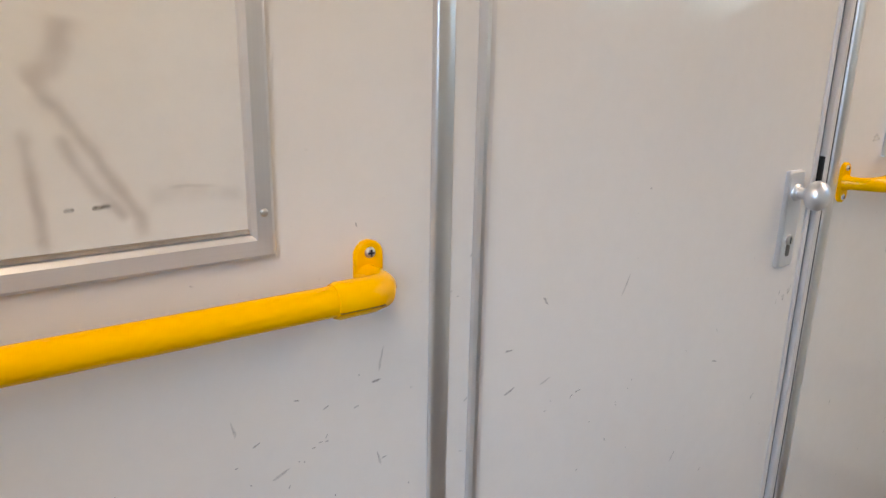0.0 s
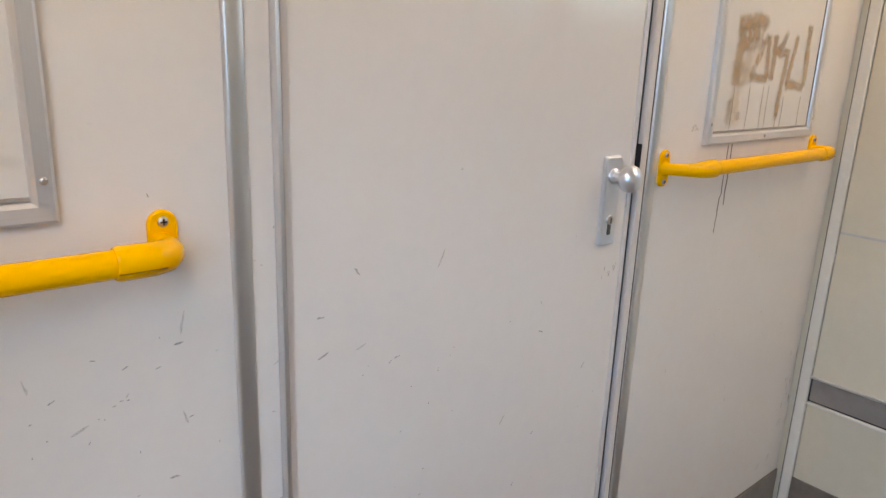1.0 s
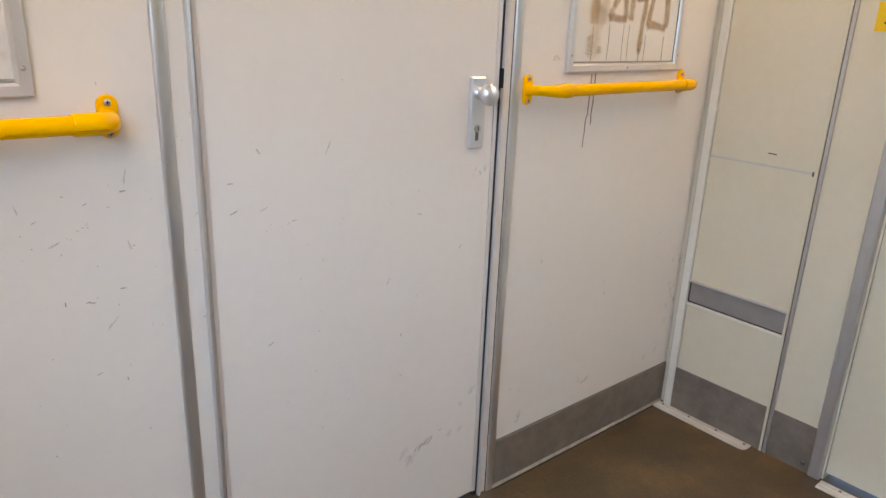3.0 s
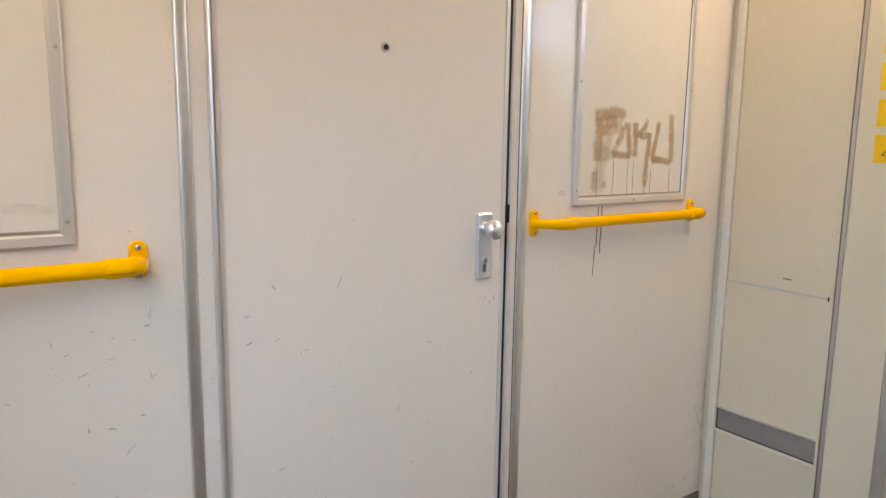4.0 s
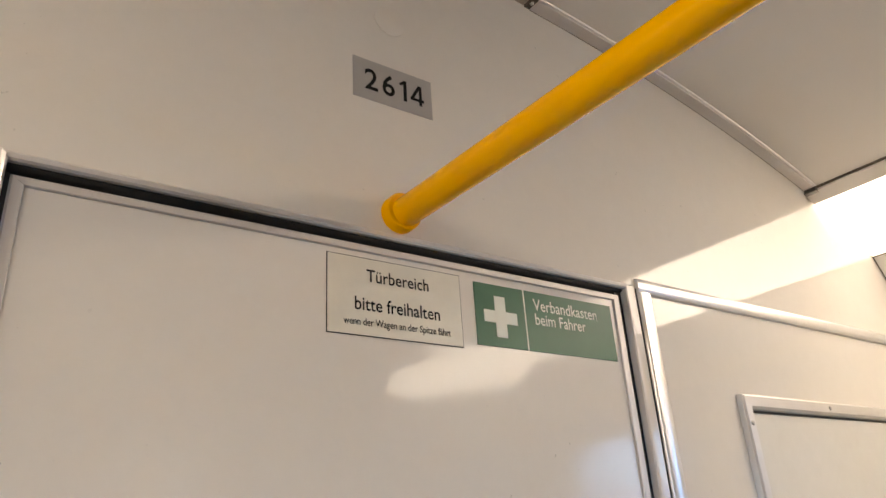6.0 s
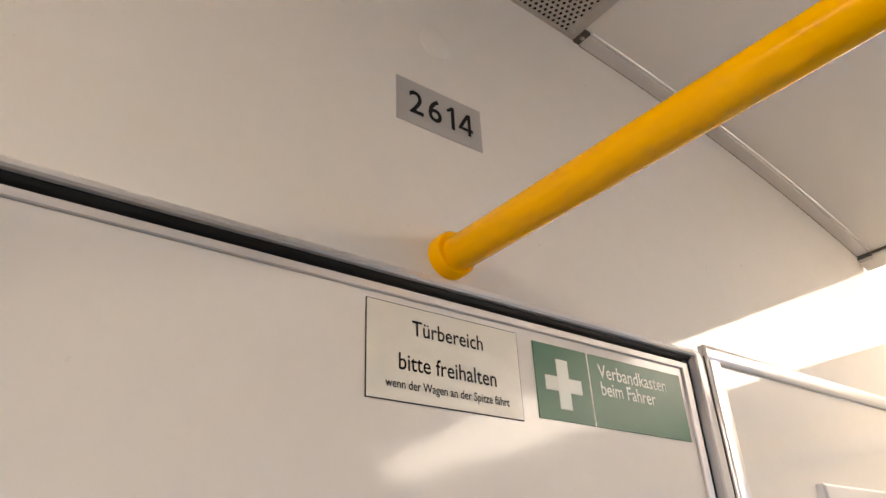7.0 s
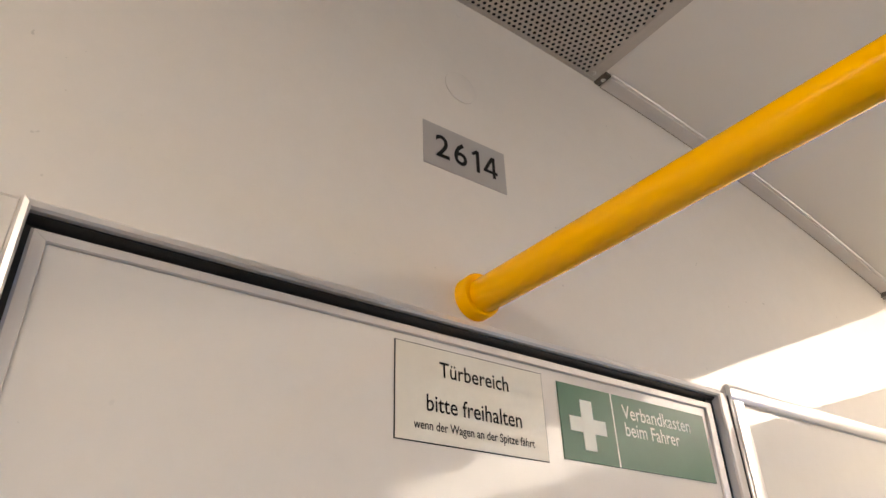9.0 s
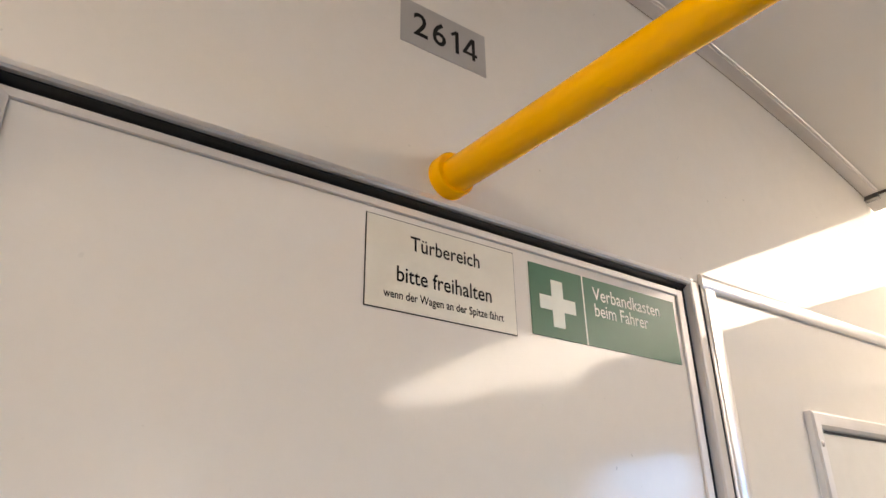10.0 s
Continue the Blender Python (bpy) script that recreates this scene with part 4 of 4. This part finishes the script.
# curved joint strip between ceiling and end wall
for s in (1, -1):
    n = 26
    a = [(CX + s * (GX + 0.012 + (HALF - GX - 0.02) * i / n)) for i in range(n + 1)]
    bm = bmesh.new()
    low = [bm.verts.new((x, -0.0075, vault(x - CX) - 0.006)) for x in a]
    low2 = [bm.verts.new((x, -0.029, vault(x - CX) - 0.006)) for x in a]
    low3 = [bm.verts.new((x, -0.033, vault(x - CX) + 0.001)) for x in a]
    hi0 = [bm.verts.new((x, -0.0015, vault(x - CX) + 0.001)) for x in a]
    for i in range(n):
        for p, q in ((low, low2), (low2, low3), (low3, hi0), (hi0, low)):
            bm.faces.new((p[i], p[i + 1], q[i + 1], q[i]))
    part("joint_strip", bm, FRAMEX, ceil_ob, "dull aluminium joint strip")
    part("joint_rim", tube([(x, -0.0328, vault(x - CX) - 0.0035) for x in a], [0.0020] * len(a), 6), PANEX, ceil_ob, "bright rolled rim")
    part("joint_gap", tube([(x, -0.0086, vault(x - CX) - 0.0058) for x in a], [0.0009] * len(a), 5), SEAL, ceil_ob)
    part("clip", box(CX + s * 0.962 - 0.010, CX + s * 0.962 + 0.010, -0.030, -0.004, 2.238, 2.247, 0.001), DARKSTEEL, ceil_ob, "dark clip at the lamp's corner")

# the upper panel rolls over softly into the vault
n = 60
bm = bmesh.new()
rows_roll = []
for dy, dz in ((-0.0012, -0.060), (-0.0016, -0.046), (-0.0026, -0.033), (-0.0042, -0.021), (-0.0060, -0.012), (-0.0082, -0.005), (-0.0082, 0.002)):
    rows_roll.append([bm.verts.new((CX + HALF * (2 * i / n - 1), dy, vault(HALF * (2 * i / n - 1)) + dz)) for i in range(n + 1)])
for p, q in zip(rows_roll, rows_roll[1:]):
    for i in range(n):
        bm.faces.new((p[i], p[i + 1], q[i + 1], q[i]))
part("rolled_edge", bm, WALL, wall_n, "rounded top edge of the upper panel", smooth=True)


# strip lights along both coves
def strip_light(flip):
    def X(x):
        return mirror_x(x) if flip else x
    lt = thing("ceiling_light", (X(2.0), -1.2, 2.17), "long lit ceiling strip light with a bulged diffuser", "ceiling light", "ceiling strip lights")
    fr = [(1.8725, 2.241), (1.900, 2.226), (1.9035, 2.234), (1.9035, 2.29), (1.8725, 2.29)]
    part("frame", prism([(X(a), b) for a, b in fr], "y", REAR + 0.05, -0.004), CEIL, lt, "cream frame edge")
    part("frame_gap", prism([(X(a), b) for a, b in ((1.8705, 2.2460), (1.8725, 2.2445), (1.8725, 2.29), (1.8705, 2.29))], "y", REAR + 0.05, -0.004), GAPBROWN, lt)
    df = [(1.9037, 2.232), (1.922, 2.206), (1.942, 2.184), (1.967, 2.166), (1.997, 2.154), (2.030, 2.148), (2.070, 2.147), (2.095, 2.148)]
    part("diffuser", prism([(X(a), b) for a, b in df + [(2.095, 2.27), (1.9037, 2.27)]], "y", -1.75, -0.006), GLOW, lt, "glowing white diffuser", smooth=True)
    part("cover", prism([(X(a), b) for a, b in df + [(2.095, 2.27), (1.9037, 2.27)]], "y", -4.2, -1.752), CEIL, lt)
    part("diffuser", prism([(X(a), b) for a, b in df + [(2.095, 2.27), (1.9037, 2.27)]], "y", REAR + 0.05, -4.202), FARGLOW, lt, "glowing white diffuser", smooth=True)
    part("end_gap", prism([(X(a), b) for a, b in ((2.0955, 2.146), (2.0980, 2.146), (2.0980, 2.27), (2.0955, 2.27))], "y", REAR + 0.05, -0.006), GAPBROWN, lt)
    for y in (-0.16, -0.7, -1.3, -1.9):
        screw(lt, (X(1.887), y, 2.2325), 0.004, (0, 0, -1), DARKSTEEL, False)
    return lt


strip_light(False)
strip_light(True)

# perforated ventilation grille in the crown of the vault
gr = thing("ceiling_grille", (CX, -0.31, 2.39), "perforated cream metal ventilation grille in the ceiling", "ventilation grille")
P, R = 0.0083, 0.0024
cols, rows_ = int((2 * GX - 0.030) / P), 79
bm = bmesh.new()


def gz(x):
    return vault(x - CX) - 0.002


quads = []
x_start, y_start = CX - cols * P / 2, GY0 - 0.010
for r in range(rows_):
    y1 = y_start - r * P * 0.866
    y0 = y1 - P * 0.866
    for c in range(-1 if r % 2 else 0, cols):
        x0 = x_start + c * P + (P / 2 if r % 2 else 0)
        xa_, xb_ = max(x0, x_start), min(x0 + P, x_start + cols * P)
        if xb_ - xa_ < P - 1e-6:
            bm.faces.new([bm.verts.new((a, b, gz(a))) for a, b in ((xa_, y0), (xb_, y0), (xb_, y1), (xa_, y1))])
            continue
        mx, my = x0 + P / 2, (y0 + y1) / 2
        hx, hy = P / 2, P * 0.866 / 2
        outer = [(hx, 0), (hx, hy), (0, hy), (-hx, hy), (-hx, 0), (-hx, -hy), (0, -hy), (hx, -hy)]
        ov = [bm.verts.new((mx + a, my + b, gz(mx + a))) for a, b in outer]
        iv = [bm.verts.new((mx + R * math.cos(k * math.pi / 4), my + R * math.sin(k * math.pi / 4), gz(mx))) for k in range(8)]
        for k in range(8):
            bm.faces.new((ov[k], ov[(k + 1) % 8], iv[(k + 1) % 8], iv[k]))
part("perforated_plate", bm, GRILLE, gr, "perforated cream plate")
yb_ = y_start - rows_ * P * 0.866
bm = bmesh.new()
for x0, x1, ya, yb in ((CX - GX, CX + GX, GY0, y_start + 0.0005), (CX - GX, CX + GX, yb_, GY1 + 0.002), (CX - GX, x_start + 0.0003, y_start, yb_), (x_start + cols * P - 0.0003, CX + GX, y_start, yb_)):
    n = 14
    top = [(x0 + (x1 - x0) * i / n, gz(x0 + (x1 - x0) * i / n) - 0.0004) for i in range(n + 1)]
    prism(top + [(a, b + 0.004) for a, b in reversed(top)], "y", ya, yb, bm)
part("rim", bm, GRILLE, gr, "cream metal rim")
bm = box(CX - GX - 0.002, CX + GX + 0.002, GY1, -0.0016, 2.430, 2.445)
for sx in (-1, 1):
    box(CX + sx * (GX - 0.004), CX + sx * (GX - 0.001), GY1 + 0.004, -0.0016, vault(GX) + 0.004, 2.430, bm=bm)
top = [(CX - GX + 2 * GX * i / 14, vault(-GX + 2 * GX * i / 14) + 0.0005) for i in range(15)]
prism(top + [(a, 2.430) for a, b in reversed(top)], "y", -0.0034, -0.0016, bm)
part("duct", bm, HOLE, gr, "dark duct above the holes")
for sy in (-0.02, -0.3, -0.6):
    for sx in (1, -1):
        screw(gr, (CX + sx * (GX - 0.012), sy, gz(CX + GX - 0.012) - 0.0006), 0.004, (0, 0, -1), STEEL, False)
bm = box(CX + GX + 0.001, CX + GX + 0.012, -0.031, -0.0075, vault(GX) - 0.0055, vault(GX) + 0.004, 0.001)
part("clip", bm, GAPBROWN, gr, "dark spring clip")
screw(gr, (CX + GX + 0.0065, -0.020, vault(GX) - 0.0056), 0.0035, (0, 0, -1), STEEL, False)

# ---------------------------------------------------------------- wear on the walls
rng = random.Random(11)
WY = -0.0008


def scuffs(name, marks, host, mat, y=WY):
    bm = bmesh.new()
    for k, (x, z, ln, ang) in enumerate(marks):
        a = radians(ang)
        pts = [(x + (t - 0.5) * ln * math.cos(a) + rng.uniform(-1, 1) * ln * 0.05, z + (t - 0.5) * ln * math.sin(a) + rng.uniform(-1, 1) * ln * 0.05) for t in (0, 0.3, 0.6, 1)]
        wd = min(0.0050, max(0.0024, ln * 0.34))
        ribbon(pts, [wd * 0.3, wd, wd * rng.uniform(0.5, 1), wd * 0.3], y - k * 0.000008, bm)
    return part(name, bm, mat, host)


scuffs("scuff", [(0.352, 0.980, 0.009, 20), (0.387, 0.971, 0.008, 5), (0.277, 0.961, 0.010, 25), (0.421, 0.899, 0.008, 10), (0.337, 0.938, 0.006, 5), (0.345, 0.942, 0.005, 0), (0.352, 0.941, 0.005, 0),
                 (0.352, 0.947, 0.006, 50), (0.412, 0.995, 0.013, 5), (0.396, 0.826, 0.014, 350), (0.256, 0.942, 0.004, 0), (0.274, 0.725, 0.005, 0), (0.437, 0.746, 0.004, 0),
                 (0.320, 0.997, 0.007, 340), (0.309, 0.902, 0.005, 60), (0.360, 0.873, 0.004, 90), (0.354, 0.817, 0.004, 0), (0.343, 0.811, 0.017, 345), (0.390, 1.170, 0.006, 110)], wall_n, SCUFF)
scuffs("scuff", [(0.482, 1.022, 0.006, 0), (0.541, 1.001, 0.013, 15), (0.531, 0.940, 0.009, 40), (0.526, 0.872, 0.007, 340), (0.532, 0.740, 0.006, 10), (0.516, 1.072, 0.004, 0), (0.533, 1.118, 0.005, 60)], frame_ob, SCUFF, -0.0028)
scuffs("scuff", [(0.711, 0.892, 0.009, 40), (0.724, 0.897, 0.012, 15), (0.654, 1.040, 0.016, 305), (0.786, 0.803, 0.006, 80), (0.751, 0.841, 0.004, 0), (0.733, 0.771, 0.005, 30), (0.779, 0.689, 0.004, 0), (0.773, 0.644, 0.006, 10),
                 (0.662, 0.644, 0.016, 20), (1.036, 0.864, 0.013, 345), (1.195, 0.936, 0.009, 90), (1.216, 0.939, 0.012, 70), (1.231, 0.948, 0.013, 60), (0.597, 0.985, 0.013, 0), (1.044, 0.243, 0.032, 50),
                 (1.074, 0.252, 0.028, 40), (0.664, 0.884, 0.004, 0), (1.163, 0.766, 0.015, 45), (0.990, 0.470, 0.008, 20), (1.170, 0.474, 0.004, 0)], door, SCUFF)
scuffs("scuff", [(1.751, 0.545, 0.009, 20), (1.757, 0.51, 0.013, 95), (1.374, 0.304, 0.010, 10), (1.408, 0.290, 0.009, 30), (1.70, 0.225, 0.03, 20), (1.46, 0.67, 0.012, 90), (1.88, 0.72, 0.008, 60)], wall_n, SCUFF)
scuffs("scuff", [(0.413, 0.900, 0.020, 105), (0.416, 1.020, 0.034, 78), (0.373, 0.767, 0.032, 48), (0.300, 0.920, 0.022, 20), (0.255, 0.985, 0.020, 100)], wall_n, FAINT, WY - 0.0011)
scuffs("scuff", [(0.80, 1.035, 0.034, 68), (0.66, 0.93, 0.020, 20), (0.95, 0.72, 0.022, 50)], door, FAINT, WY - 0.0014)
scuffs("scuff", [(1.055, 0.243, 0.030, 50), (1.085, 0.250, 0.030, 45), (0.60, 0.93, 0.020, 20), (1.12, 0.27, 0.012, 15), (1.20, 0.951, 0.010, 75), (1.212, 0.944, 0.008, 40), (1.226, 0.952, 0.010, 60), (1.234, 0.958, 0.008, 80)], door, SCUFF, WY - 0.0011)
mk = []
for _ in range(46):
    mk.append((rng.uniform(-0.2, 0.46), 1.01 - abs(rng.gauss(0, 0.27)), rng.uniform(0.002, 0.0042) if rng.random() < 0.75 else rng.uniform(0.006, 0.012), rng.uniform(0, 180)))
scuffs("scuff", [m for m in mk if m[1] > 0.2], wall_n, SCUFF, WY - 0.0006)
mk = [(rng.uniform(0.57, 1.24), rng.uniform(0.10, 0.95), rng.uniform(0.0015, 0.004) if rng.random() < 0.8 else rng.uniform(0.006, 0.010), rng.uniform(0, 180)) for _ in range(34)]
scuffs("scuff", mk, door, SCUFF, WY - 0.0006)
mk = [(rng.uniform(1.36, 2.12), rng.uniform(0.16, 0.9), rng.uniform(0.002, 0.006), rng.uniform(0, 180)) for _ in range(22)]
scuffs("scuff", mk, wall_n, SCUFF, WY - 0.0006)
# runs of dark liquid below the lettered window
bm = bmesh.new()
stroke([(1.594, 1.167), (1.593, 1.09), (1.592, 1.058), (1.586, 1.047), (1.586, 1.02), (1.583, 0.966)], 0.0042, WY, rng, 0.0012, 0.012, bm)
stroke([(1.610, 1.167), (1.609, 1.09), (1.606, 1.055), (1.608, 1.028)], 0.0048, WY - 0.0001, rng, 0.0012, 0.012, bm)
part("liquid_run", bm, LIQUID, wall_n, "dark dried drips")
bm = bmesh.new()
for k in range(16):
    x, z = 2.135 + rng.uniform(-0.03, 0.02), 0.46 + rng.uniform(-0.08, 0.09)
    s = rng.uniform(0.006, 0.018)
    ribbon([(x, z - s), (x + s * 0.2, z), (x, z + s)], [s * 0.3, s * 0.8, s * 0.3], WY - k * 0.00003, bm)
for k, (x, z, r) in enumerate(((1.449, 1.206, 0.010), (1.458, 1.200, 0.008), (1.444, 1.199, 0.006))):
    ribbon([(x - r, z), (x, z + 0.002), (x + r, z - 0.001)], [0.004, 0.011, 0.004], WY - 0.0008 - k * 0.00003, bm)
part("grime", bm, GRIME, wall_n)
for host, spots in ((door, ((1.06, 0.245, 0.06), (1.15, 0.22, 0.05), (0.98, 0.20, 0.07), (1.20, 0.33, 0.04), (0.72, 0.18, 0.05))), (wall_n, ((2.05, 0.235, 0.05), (1.44, 0.21, 0.05), (1.70, 0.226, 0.03), (2.12, 0.30, 0.05), (0.33, 0.30, 0.06)))):
    bm = bmesh.new()
    for k, (x, z, r) in enumerate(spots):
        for q in range(2):
            px, pz, ln = x + rng.uniform(-r, r), z + rng.uniform(-r, r) * 0.6, rng.uniform(0.4, 1.0) * r
            an = rng.uniform(0.2, 1.0)
            ribbon([(px + (t - 0.5) * ln * math.cos(an), pz + (t - 0.5) * ln * math.sin(an)) for t in (0, 0.25, 0.5, 0.75, 1)], [0.006, 0.022, 0.032, 0.020, 0.004], WY - 0.0012 - (k * 5 + q) * 0.00001, bm)
    part("grime", bm, GREYGRIME, host)
